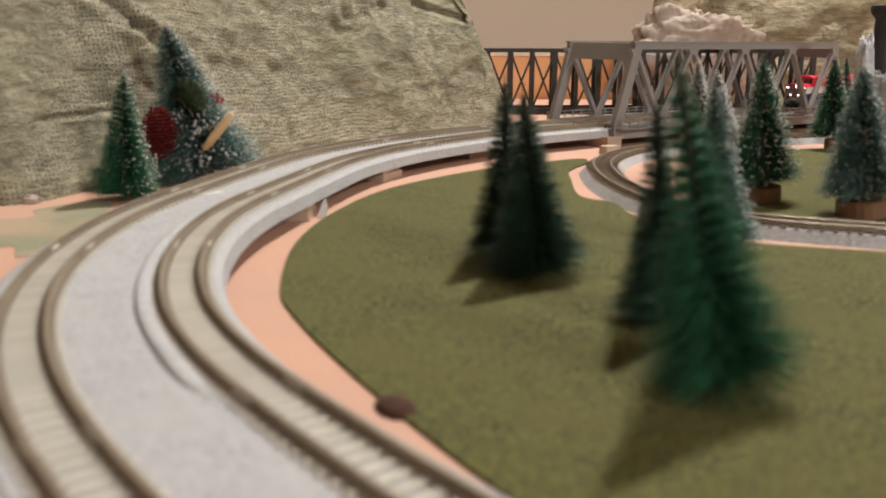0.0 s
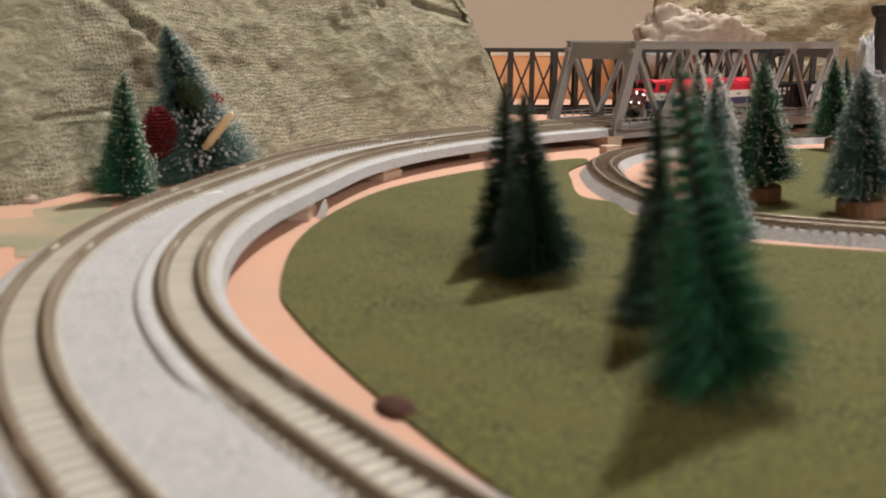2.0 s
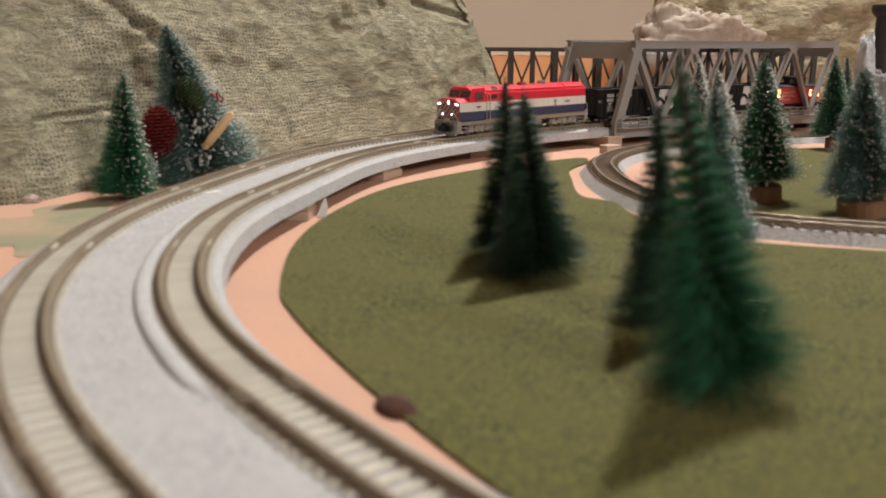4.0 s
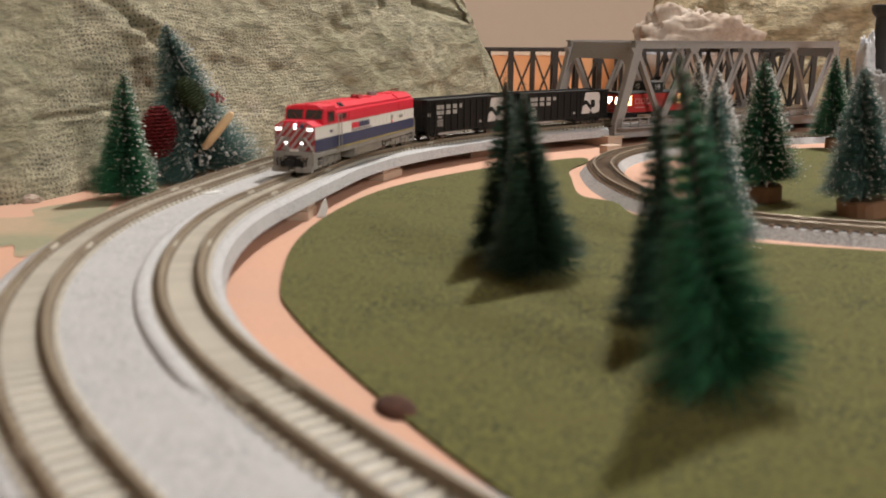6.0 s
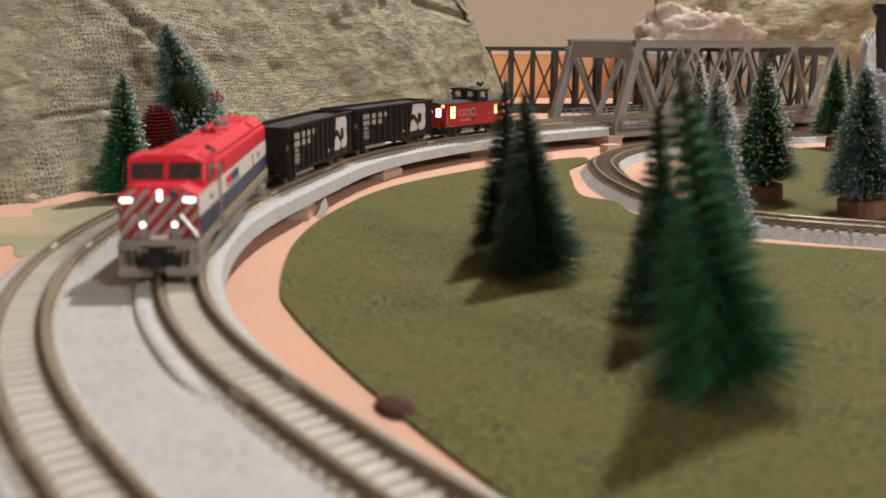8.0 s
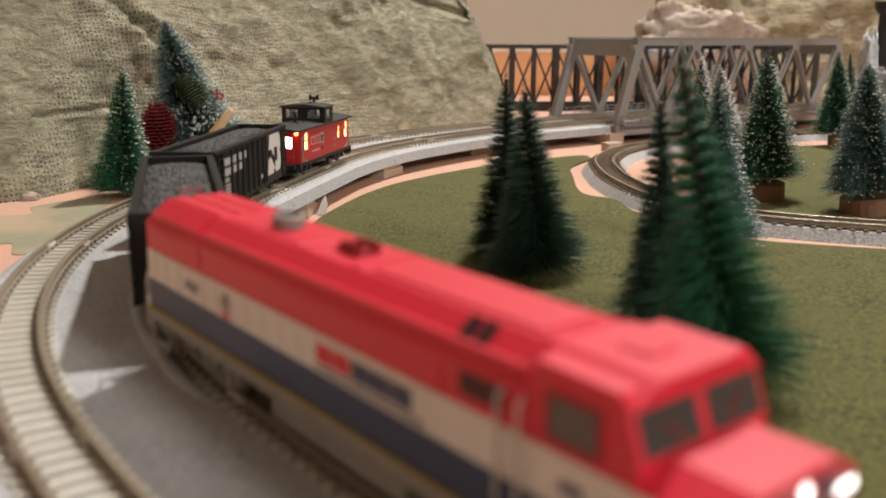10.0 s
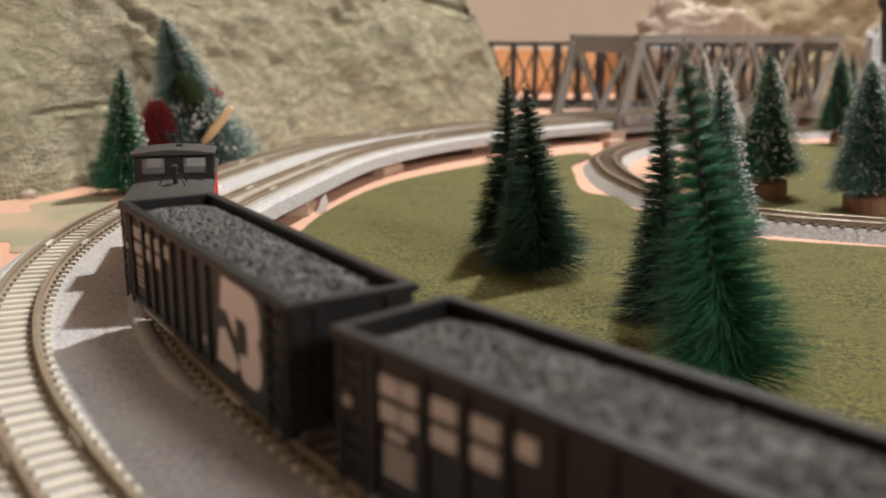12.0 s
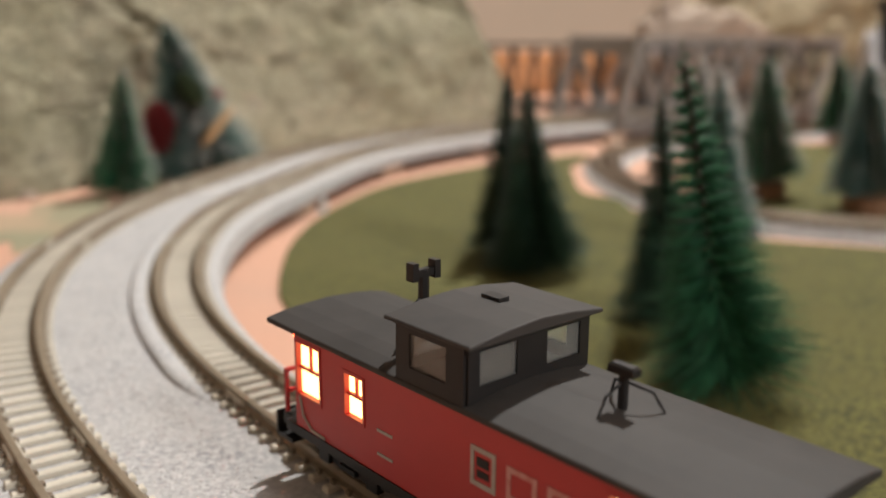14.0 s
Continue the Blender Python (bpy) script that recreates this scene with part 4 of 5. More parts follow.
def locomotive():
    e = thing("diesel_locomotive", "red, white and navy model diesel locomotive with striped nose", "locomotive")
    hw = 9.5
    part("frame", Shape().box(-64, 64, -hw, hw, 6.2, 8.2).box(-16, 18, -6.5, 6.5, 6, 6.3), "under", e, bevel=0.2)
    part("sill_line", Shape().box(-63, 40, -hw - 0.12, hw + 0.12, 8.25, 8.6), "yellow", e)
    w = 9.2
    part("lower_band", Shape().box(-62, 62.2, -w, w, 8.7, 13.6), "blue", e, "navy blue lower side band")
    part("middle_band", Shape().box(-62, 62.1, -w, w, 13.6, 18.6), "white", e, "white side band")
    prof = [(-w, 18.6), (w, 18.6), (w, 23.2), (w - 1.0, 24.2), (w - 4.2, 26.6), (-w + 4.2, 26.6), (-w + 1.0, 24.2), (-w, 23.2)]
    part("upper_hood", Shape().prism(prof, -62, 40, "x"), "red", e, "red upper hood and roof", bevel=0.25)
    # cab with sloped windscreen
    cabp = [(40, 18.6), (53.4, 18.6), (53.4, 20.9), (51.5, 25.6), (50.6, 26.3), (40, 26.5)]
    part("cab", Shape().prism(cabp, -w, w, "y"), "red", e, "red cab with dark windscreens", bevel=0.3)
    roofp = [(-w - 0.1, 24.9), (w + 0.1, 24.9), (w + 0.1, 25.2), (w - 4.0, 26.9), (-w + 4.0, 26.9), (-w - 0.1, 25.2)]
    part("cab_roof", Shape().prism(roofp, 39, 52.2, "x"), "red", e, bevel=0.2)
    for side in (-1, 1):
        y0, y1 = (0.7, 8.4) if side > 0 else (-8.4, -0.7)
        sh = Shape()
        sh.add([(53.4, y0, 21.2), (53.4, y1, 21.2), (51.85, y1, 25.0), (51.85, y0, 25.0), (52.6, y0, 21.2), (52.6, y1, 21.2), (51.0, y1, 25.0), (51.0, y0, 25.0)],
               [(0, 1, 2, 3), (0, 4, 5, 1), (3, 2, 6, 7), (0, 3, 7, 4), (1, 5, 6, 2)])
        part("windscreen", sh, "glass", e, "dark cab windscreen")
        part("wiper", Shape().bar((53.2, side * 3.0, 21.6), (52.6, side * 5.6, 23.6), 0.22), "red_dark", e)
        yy = side * w
        part("side_window", Shape().box(42.5, 48.5, yy - 0.12, yy + 0.12, 20.0, 23.8), "glass", e, "cab side window")
        fr = Shape()
        for a, b, c, d in ((42, 49, 19.6, 20.0), (42, 49, 23.8, 24.2), (42, 42.5, 20.0, 23.8), (48.5, 49, 20.0, 23.8)):
            fr.box(a, b, yy - 0.25, yy + 0.25, c, d)
        part("window_frame", fr, "red_dark", e)
    # nose with cut upper corners; front and diagonal stripes carry shade in their colour
    face = [(-w - 0.1, 9.0), (w + 0.1, 9.0), (w + 0.1, 18.7), (5.6, 20.6), (-5.6, 20.6), (-w - 0.1, 18.7)]
    lid = [(-w - 0.1, 18.62), (w + 0.1, 18.62), (w + 0.1, 18.9), (5.7, 20.95), (-5.7, 20.95), (-w - 0.1, 18.9)]
    part("nose_top", Shape().prism(lid, 52, 62.75, "x"), "red", e, "red nose top", bevel=0.2)
    part("nose", Shape().prism(face, 62.12, 62.7, "x"), "red_dark", e, "red nose front darkened for shade")
    for k in range(-6, 4):
        y0, lim = k * 3.3, w - 0.15
        clip = []
        pts = ((y0, 9.3), (y0 + 1.5, 9.3), (y0 + 1.5 + 10.4, 20.3), (y0 + 10.4, 20.3))
        for (ya, za), (yb, zb) in zip(pts, pts[1:] + pts[:1]):
            for u in np.linspace(0, 1, 13)[:-1]:
                yc = min(max(ya + (yb - ya) * u, -lim), lim)
                clip.append((yc, min(za + (zb - za) * u, 20.3 - max(0.0, abs(yc) - 5.5) * 0.5)))
        if max(p[0] for p in clip) - min(p[0] for p in clip) < 0.8:
            continue
        part("stripe", Shape().prism(clip, 62.68, 62.8, "x"), "stripe", e, "diagonal nose stripe toned down for shade")
    for side in (-1, 1):
        part("number_light", Shape().box(62.5, 63.0, side * 7.3 - 1.35, side * 7.3 + 1.35, 17.3, 18.25, c=0.1), "head", e, "lit number board")
        part("ditch_light", Shape().lathe([(0.55, 0), (0.62, 0.5), (0.45, 0.7)], 12, Matrix.Translation((63.1, side * 3.7, 12.2)) @ Matrix.Rotation(math.pi / 2, 4, "Y")), "head", e, "lit round ditch light")
        part("light_post", Shape().box(62.6, 63.3, side * 3.7 - 0.9, side * 3.7 + 0.9, 8.8, 14.2, c=0.2).box(62.6, 63.9, side * 3.7 - 1.5, side * 3.7 + 1.5, 14.2, 14.5), "under", e, "grey post of the ditch light")
        part("cab_handrail", Shape().tube([(63.6, side * 8.9, 3.6), (63.6, side * 9.0, 9.6), (64.0, side * 5.4, 14.4), (63.4, side * 4.9, 14.4)], 0.42), "silver", e, "bright bent handrail")
        part("step_side", Shape().prism([(60.6, 1.8), (64.8, 1.8), (64.4, 8.6), (60.6, 8.6)], side * 9.0 - 0.6, side * 9.0 + 0.6, "y"), "under", e, bevel=0.2)
        part("uncoupling_lever", Shape().tube([(65.0, side * 8.6, 7.6), (65.9, side * 8.2, 7.0), (65.9, side * 2.4, 6.6)], 0.25), "under", e)
        part("plough_blade", Shape().prism([(64.2, 0.9), (66.4, 0.7), (66.2, 2.4), (64.6, 3.6)], min(side * 1.6, side * 9.4), max(side * 1.6, side * 9.4), "y"), "under", e, bevel=0.2)
        part("coupler_guide", Shape().box(64.5, 66.0, side * 4.6 - 0.5, side * 4.6 + 0.5, 2.4, 5.2), "dark", e)
        for x in (39.0, 36.0):
            part("grab_rail", Shape().tube([(x, side * 9.2, 22.5), (x, side * 10.1, 22.0), (x, side * 10.1, 7.0), (x, side * 9.4, 6.6)], 0.25), "silver", e, "bright vertical grab rail")
        part("end_handrail", Shape().tube([(-63.0, side * 8.4, 14.6), (-65.2, side * 8.4, 13.0), (-65.8, side * 8.4, 9.0), (-65.0, side * 8.8, 4.0)], 0.32), "silver", e, "bright end handrail")
        part("marker_lamp", Shape().box(-64.6, -63.0, side * 8.6 - 0.5, side * 8.6 + 0.5, 8.6, 9.8, c=0.2), "silver", e)
        for x in (57, -58):
            part("steps", Shape().box(x - 3.5, x + 3.5, side * 7.4 - 1.6, side * 7.4 + 1.6, 2.2, 2.8).box(x - 3.5, x + 3.5, side * 7.2 - 1.2, side * 7.2 + 1.2, 4.4, 4.9).box(x - 3.6, x - 3.2, side * 7.4 - 1.6, side * 7.4 + 1.6, 2.2, 7).box(x + 3.2, x + 3.6, side * 7.4 - 1.6, side * 7.4 + 1.6, 2.2, 7), "under", e, "grey corner steps")
        # side details: doors, vents, lettering as plain bars
        yy = side * w
        doors = Shape()
        for i in range(11):
            x = -58 + i * 5.2
            doors.box(x, x + 0.12, yy - 0.06, yy + 0.06, 13.8, 18.4)
        part("door_seams", doors, "seam", e)
        part("vent_panel", Shape().box(-59, -38, yy - 0.16, yy + 0.16, 19.4, 22.6), "red", e)
        part("side_window", Shape().box(29, 36, yy - 0.15, yy + 0.15, 20.0, 22.4), "grille", e, "dark side vent")
        for k, wide in enumerate((3.9, 3.9, 3.6, 3.8, 1.3, 3.0)):
            x = 22.8 - (0, 4.3, 8.7, 12.6, 16.7, 18.3)[k] if side > 0 else -1.0 + (0, 4.3, 8.7, 12.6, 16.7, 18.3)[k]
            part("lettering", Shape().box(min(x, x - side * wide), max(x, x - side * wide), yy - 0.14, yy + 0.14, 15.1, 17.5), "red" if k < 2 else "blue", e, "red block of lettering" if k < 2 else "navy block of lettering")
        part("lettering", Shape().box(-1.0, 22.8, yy - 0.14, yy + 0.14, 14.2, 14.55), "blue", e)
        part("hood_door", Shape().box(-12, 26, yy - 0.2, yy + 0.2, 19.0, 22.8), "red", e)
        part("lettering", Shape().box(44, 47, yy - 0.14, yy + 0.14, 15.4, 16.4), "blue", e)
        part("lettering", Shape().box(-44.5, -39.5, yy - 0.14, yy + 0.14, 15.2, 16.6), "under", e)
        part("emblem", Shape().lathe([(1.3, -0.14), (1.3, 0.14)], 14, Matrix.Translation((-29, yy, 16.3)) @ Matrix.Rotation(math.pi / 2, 4, "X")), "under", e, "small dark round emblem")
        part("lettering", Shape().box(-30, -28, yy - 0.14, yy + 0.14, 13.8, 14.8), "red", e)
    for z in (19.5, 18.2):
        part("headlight", Shape().lathe([(0.5, 0), (0.6, 0.6), (0.35, 0.8)], 12, Matrix.Translation((62.4, 0.5, z)) @ Matrix.Rotation(math.pi / 2, 4, "Y")), "head", e, "lit headlight")
    part("nose_door", Shape().box(62.4, 62.85, 2.8, 4.6, 18.2, 19.8), "blue", e, "small navy panel")
    part("plate", Shape().box(63.0, 63.9, -2.0, 2.0, 8.9, 9.7), "white", e, "white plate")
    part("pilot", Shape().prism([(60.5, 1.4), (64.4, 1.2), (65.2, 2.6), (64.6, 8.9), (60.5, 8.9)], -8.3, 8.3, "y"), "under", e, "grey snow-plough pilot", bevel=0.4)
    part("pilot_pocket", Shape().box(64.3, 65.5, -3.9, 3.9, 2.6, 7.4), "dark", e)
    part("pilot", Shape().box(-64.6, -62.5, -8.8, 8.8, 1.8, 8.2), "under", e, bevel=0.3)
    for yy in (-6.8, -5.2, 5.2, 6.8):
        part("hose", Shape().tube([(65, yy, 6.8), (66.2, yy, 5.6), (66.0, yy * 0.96, 3.4)], 0.3), "dark", e)
    part("fuel_tank", Shape().prism([(-6.5, 1.6), (6.5, 1.6), (8.6, 2.8), (8.6, 6.2), (-8.6, 6.2), (-8.6, 2.8)], -16, 18, "x"), "under", e, "grey fuel tank", bevel=0.3)
    # roof
    for y in (-3.3, 0.0, 3.3):
        for i in range(8):
            part("radiator_panel", Shape().box(-60.4 + i * 2.6, -58.2 + i * 2.6, y - 1.4, y + 1.4, 26.5, 26.95, c=0.25), "red", e)
    for side in (-1, 1):
        part("roof_grille", Shape().add([(-60, side * 8.6, 24.75), (-40, side * 8.6, 24.75), (-40, side * 5.6, 26.75), (-60, side * 5.6, 26.75), (-60, side * 5.0, 26.0), (-40, side * 5.0, 26.0), (-60, side * 8.4, 23.8), (-40, side * 8.4, 23.8)],
                                        [(0, 1, 2, 3), (3, 2, 5, 4), (0, 6, 7, 1), (0, 3, 4, 6), (1, 7, 5, 2)] if side < 0 else [(3, 2, 1, 0), (4, 5, 2, 3), (1, 7, 6, 0), (6, 4, 3, 0), (2, 5, 7, 1)]), "red", e)
        for k in range(2):
            x = 30 - k * 2.6
            s = Shape().box(x - 0.8, x + 0.8, -1.6, 1.6, -0.25, 0.25, Matrix.Translation((0, side * 6.6, 25.5)) @ Matrix.Rotation(-side * 0.64, 4, "X"))
            part("roof_slot", s, "dark", e)
    part("exhaust", Shape().lathe([(2.2, 26.4), (2.4, 28.5), (1.9, 28.7), (1.75, 27.7), (0.01, 27.6)], 20, Matrix.Diagonal((1.3, 1, 1, 1))), "under", e, "grey oval exhaust stack", at=spot(-25.2, 0, 0))
    part("exhaust_throat", Shape().lathe([(1.6, 27.6), (1.6, 27.9)], 16), "dark", e, at=spot(-25.2, 0, 0))
    part("horn", Shape().box(-7.4, -2.9, -2.2, 2.2, 26.4, 27.5, c=0.4).bar((-7.4, -1.2, 27.6), (-2.4, -1.3, 27.8), 0.5, n=8).bar((-7.4, 1.2, 27.6), (-2.4, 1.3, 27.8), 0.5, n=8), "red_dark", e, "dark red roof horn cluster")
    for dims in ((44, 48, -2, 2, 26.7, 27.2), (-38, -14, -4.4, 4.4, 26.5, 26.8), (5, 36, -4.2, 4.2, 26.5, 26.95)):
        part("roof_hatch", Shape().box(*dims, c=0.2), "red", e)
    for side in (-1, 1):
        part("roof_ledge", Shape().box(-38, 38, side * 8.2 - 0.45, side * 8.2 + 0.45, 24.0, 25.0, c=0.2), "red", e)
    for x in (-12, 2, 37.5):
        part("roof_seam", Shape().box(x - 0.3, x + 0.3, -5.0, 5.0, 26.5, 26.85, c=0.1), "red", e)
    part("roof_grab", Shape().tube([(-60.5, -3, 26.6), (-60.5, -3, 28.0), (-60.5, 0.5, 28.0), (-60.5, 0.5, 26.6)], 0.2), "red_dark", e)
    coupler(e, 63, 1), coupler(e, -63, -1)
    return e, [truck(e, 42, (-10.5, 0, 10.5)), truck(e, -42, (-10.5, 0, 10.5))], 42.0


def hopper(seed):
    rng = random.Random(seed)
    c = thing("hopper_wagon", "black model hopper wagon loaded with coal", "wagon", "coal wagons")
    L, hw, z0, z1 = 42.8, 9.2, 6.0, 24.2
    for side in (-1, 1):
        y, s = side * hw, -side
        part("side_wall", Shape().box(-L, L, y - 0.5, y + 0.5, z0, z1 - 0.6), "hopper", c)
        for x in (-35.4, -26.6, -20.3, -14.1, -7.8, -1.6, 4.7, 10.9, 36.2):
            part("rib", Shape().prism([(s * x - 0.9, y), (s * x + 0.9, y), (s * x + 0.55, y + side * 1.1), (s * x - 0.55, y + side * 1.1)], z0 - 0.6, z1 - 1.4, "z"), "hopper", c)
        part("side_sill", Shape().box(-L, L, y - 0.9, y + 0.9, z0 - 1.2, z0), "hopper", c)
        part("top_rail", Shape().box(-L - 0.6, L + 0.6, y - 1.0, y + 1.0, z1 - 1.2, z1, c=0.2), "hopper", c)
        # lettering and emblem, as plain shapes
        f = y + side * 0.5

        def bars(x0, x1, za, zb):
            part("lettering", Shape().box(min(s * x0, s * x1), max(s * x0, s * x1), f - 0.12, f + 0.12, za, zb), "letter", c)
        for a, b in ((-34.2, -30.9), (-30.5, -27.7), (-25.4, -21.4), (-19.2, -15.2), (-12.9, -10.2)):
            bars(a, b, 18.4, 20.8)
            if a < -15:
                bars(a, b, 15.2, 17.5)
        bars(-33.0, -29.6, 13.2, 14.4)
        for za in (11.8, 10.7, 9.6, 8.5):
            bars(-33.6, -28.2, za, za + 0.55)
        bars(-42.2, -39.8, 14.6, 16.8)
        bars(7.4, 9.4, 8.2, 9.6)
        # emblem: a pale panel with rounded corners, notches and a dark slanting bar
        fe = y + side * 0.85
        part("emblem_panel", Shape().box(min(s * 14.4, s * 34.9), max(s * 14.4, s * 34.9), min(y, fe), max(y, fe), z0, z1 - 1.4), "hopper", c)

        def pane(outline, material, out):
            pts = [(s * px, pz) for px, pz in outline]
            part("emblem", Shape().prism(pts, fe - 0.1 + side * out, fe + 0.1 + side * out, "y"), material, c, "pale emblem panel" if material == "emblem" else "")
        pane([(18.9, 22.6), (30.6, 22.6), (32.4, 22.1), (33.5, 21.0), (33.9, 19.4), (33.9, 16.9), (32.7, 15.6), (33.9, 14.3), (33.9, 11.4), (33.4, 9.6), (32.2, 8.4), (30.4, 8.0), (26.6, 8.0),
              (25.8, 9.4), (23.9, 9.4), (23.2, 8.0), (15.4, 8.0), (16.6, 13.6), (18.4, 13.6), (18.4, 17.0), (17.6, 17.0)], "emblem", 0.0)
        pane([(18.2, 17.2), (20.4, 17.2), (25.4, 13.0), (25.4, 9.9), (19.8, 14.4), (18.2, 14.4)], "hopper", 0.08)
        pane([(24.6, 12.2), (28.2, 12.2), (28.8, 13.0), (28.8, 16.6), (28.2, 17.4), (24.6, 17.4)], "hopper", 0.10)
        for e in (-1, 1):
            lad = Shape()
            for k in range(7):
                lad.bar((e * (L - 6.2), y + side * 1.0, 7 + k * 2.4), (e * (L - 1.4), y + side * 1.0, 7 + k * 2.4), 0.35)
            lad.bar((e * (L - 6.2), y + side * 1.0, 4), (e * (L - 6.2), y + side * 1.0, 23), 0.4).bar((e * (L - 1.4), y + side * 1.0, 4), (e * (L - 1.4), y + side * 1.0, 23), 0.4)
            part("ladder", lad, "hopper", c)
        part("repack_plate", Shape().box(min(-s * 32, -s * 12), max(-s * 32, -s * 12), min(y, y + side * 0.3), max(y, y + side * 0.3), 3.3, 5.0), "letter", c, "pale lower sill plate")
    for e in (-1, 1):
        x = e * L
        part("end_wall", Shape().box(x - 0.5, x + 0.5, -hw, hw, z0, z1 - 0.6), "hopper", c)
        part("end_post", Shape().box(min(x, x + e * 1.2), max(x, x + e * 1.2), -6.2, -4.8, z0, z1 - 1).box(min(x, x + e * 1.2), max(x, x + e * 1.2), 4.8, 6.2, z0, z1 - 1).box(min(x, x + e * 1.0), max(x, x + e * 1.0), -hw, hw, 14, 15), "hopper", c)
        part("top_rail", Shape().box(x - 0.8, x + 0.8, -hw - 1.0, hw + 1.0, z1 - 1.2, z1 + 0.05, c=0.2), "hopper", c)
        coupler(c, x - e * 1, e)
    part("hopper_bottom", Shape().prism([(-31, 7), (-21, 2.6), (-13, 2.6), (-7, 6), (7, 6), (13, 2.6), (21, 2.6), (31, 7)], -7.5, 7.5, "y"), "dark", c)
    # coal: a heap with lumps
    sh, nx, ny = Shape(), 120, 26
    for i in range(nx + 1):
        for j in range(ny + 1):
            x, y = -L + 0.6 + (2 * L - 1.2) * i / nx, -hw + 0.5 + (2 * hw - 1.0) * j / ny
            ex = min(1.0, (L - abs(x)) / 10.0)
            heap = 2.0 * ex * (1 - (y / hw) ** 2) ** 0.7 + 0.5 * noise.noise(Vector((x * 0.09, seed, y * 0.2)))
            z = z1 - 3.2 + heap + 0.75 * noise.noise(Vector((x * 0.75, y * 0.75, seed * 3.1))) + 0.5 * abs(noise.noise(Vector((x * 1.5, y * 1.5, seed))))
            sh.v.append((x, y, z))
    for i in range(nx):
        for j in range(ny):
            k = i * (ny + 1) + j
            sh.f += [(k, k + ny + 1, k + ny + 2), (k, k + ny + 2, k + 1)]
    for _ in range(1500):
        x, y = rng.uniform(-L + 2, L - 2), rng.uniform(-hw + 1, hw - 1)
        ex = min(1.0, (L - abs(x)) / 10.0)
        z = z1 - 3.1 + 2.0 * ex * (1 - (y / hw) ** 2) ** 0.7 + 0.3
        vs = [(rng.uniform(0.35, 0.8) * a, rng.uniform(0.35, 0.8) * b, rng.uniform(0.3, 0.6) * d) for a, b, d in ((1, 0, 0), (-1, 0, 0), (0, 1, 0), (0, -1, 0), (0, 0, 1), (0, 0, -1))]
        vs = [(p[0] + 0.2 * rng.random(), p[1] + 0.2 * rng.random(), p[2]) for p in vs]
        sh.add(vs, [(0, 2, 4), (2, 1, 4), (1, 3, 4), (3, 0, 4), (2, 0, 5), (1, 2, 5), (3, 1, 5), (0, 3, 5)], Matrix.Translation((x, y, z)) @ Matrix.Rotation(rng.uniform(0, 6), 4, "Z"))
    part("coal", sh, "coal", c, "heaped grey-black coal load")
    return c, [truck(c, 29, (-5.5, 5.5), "dark"), truck(c, -29, (-5.5, 5.5), "dark")], 29.0


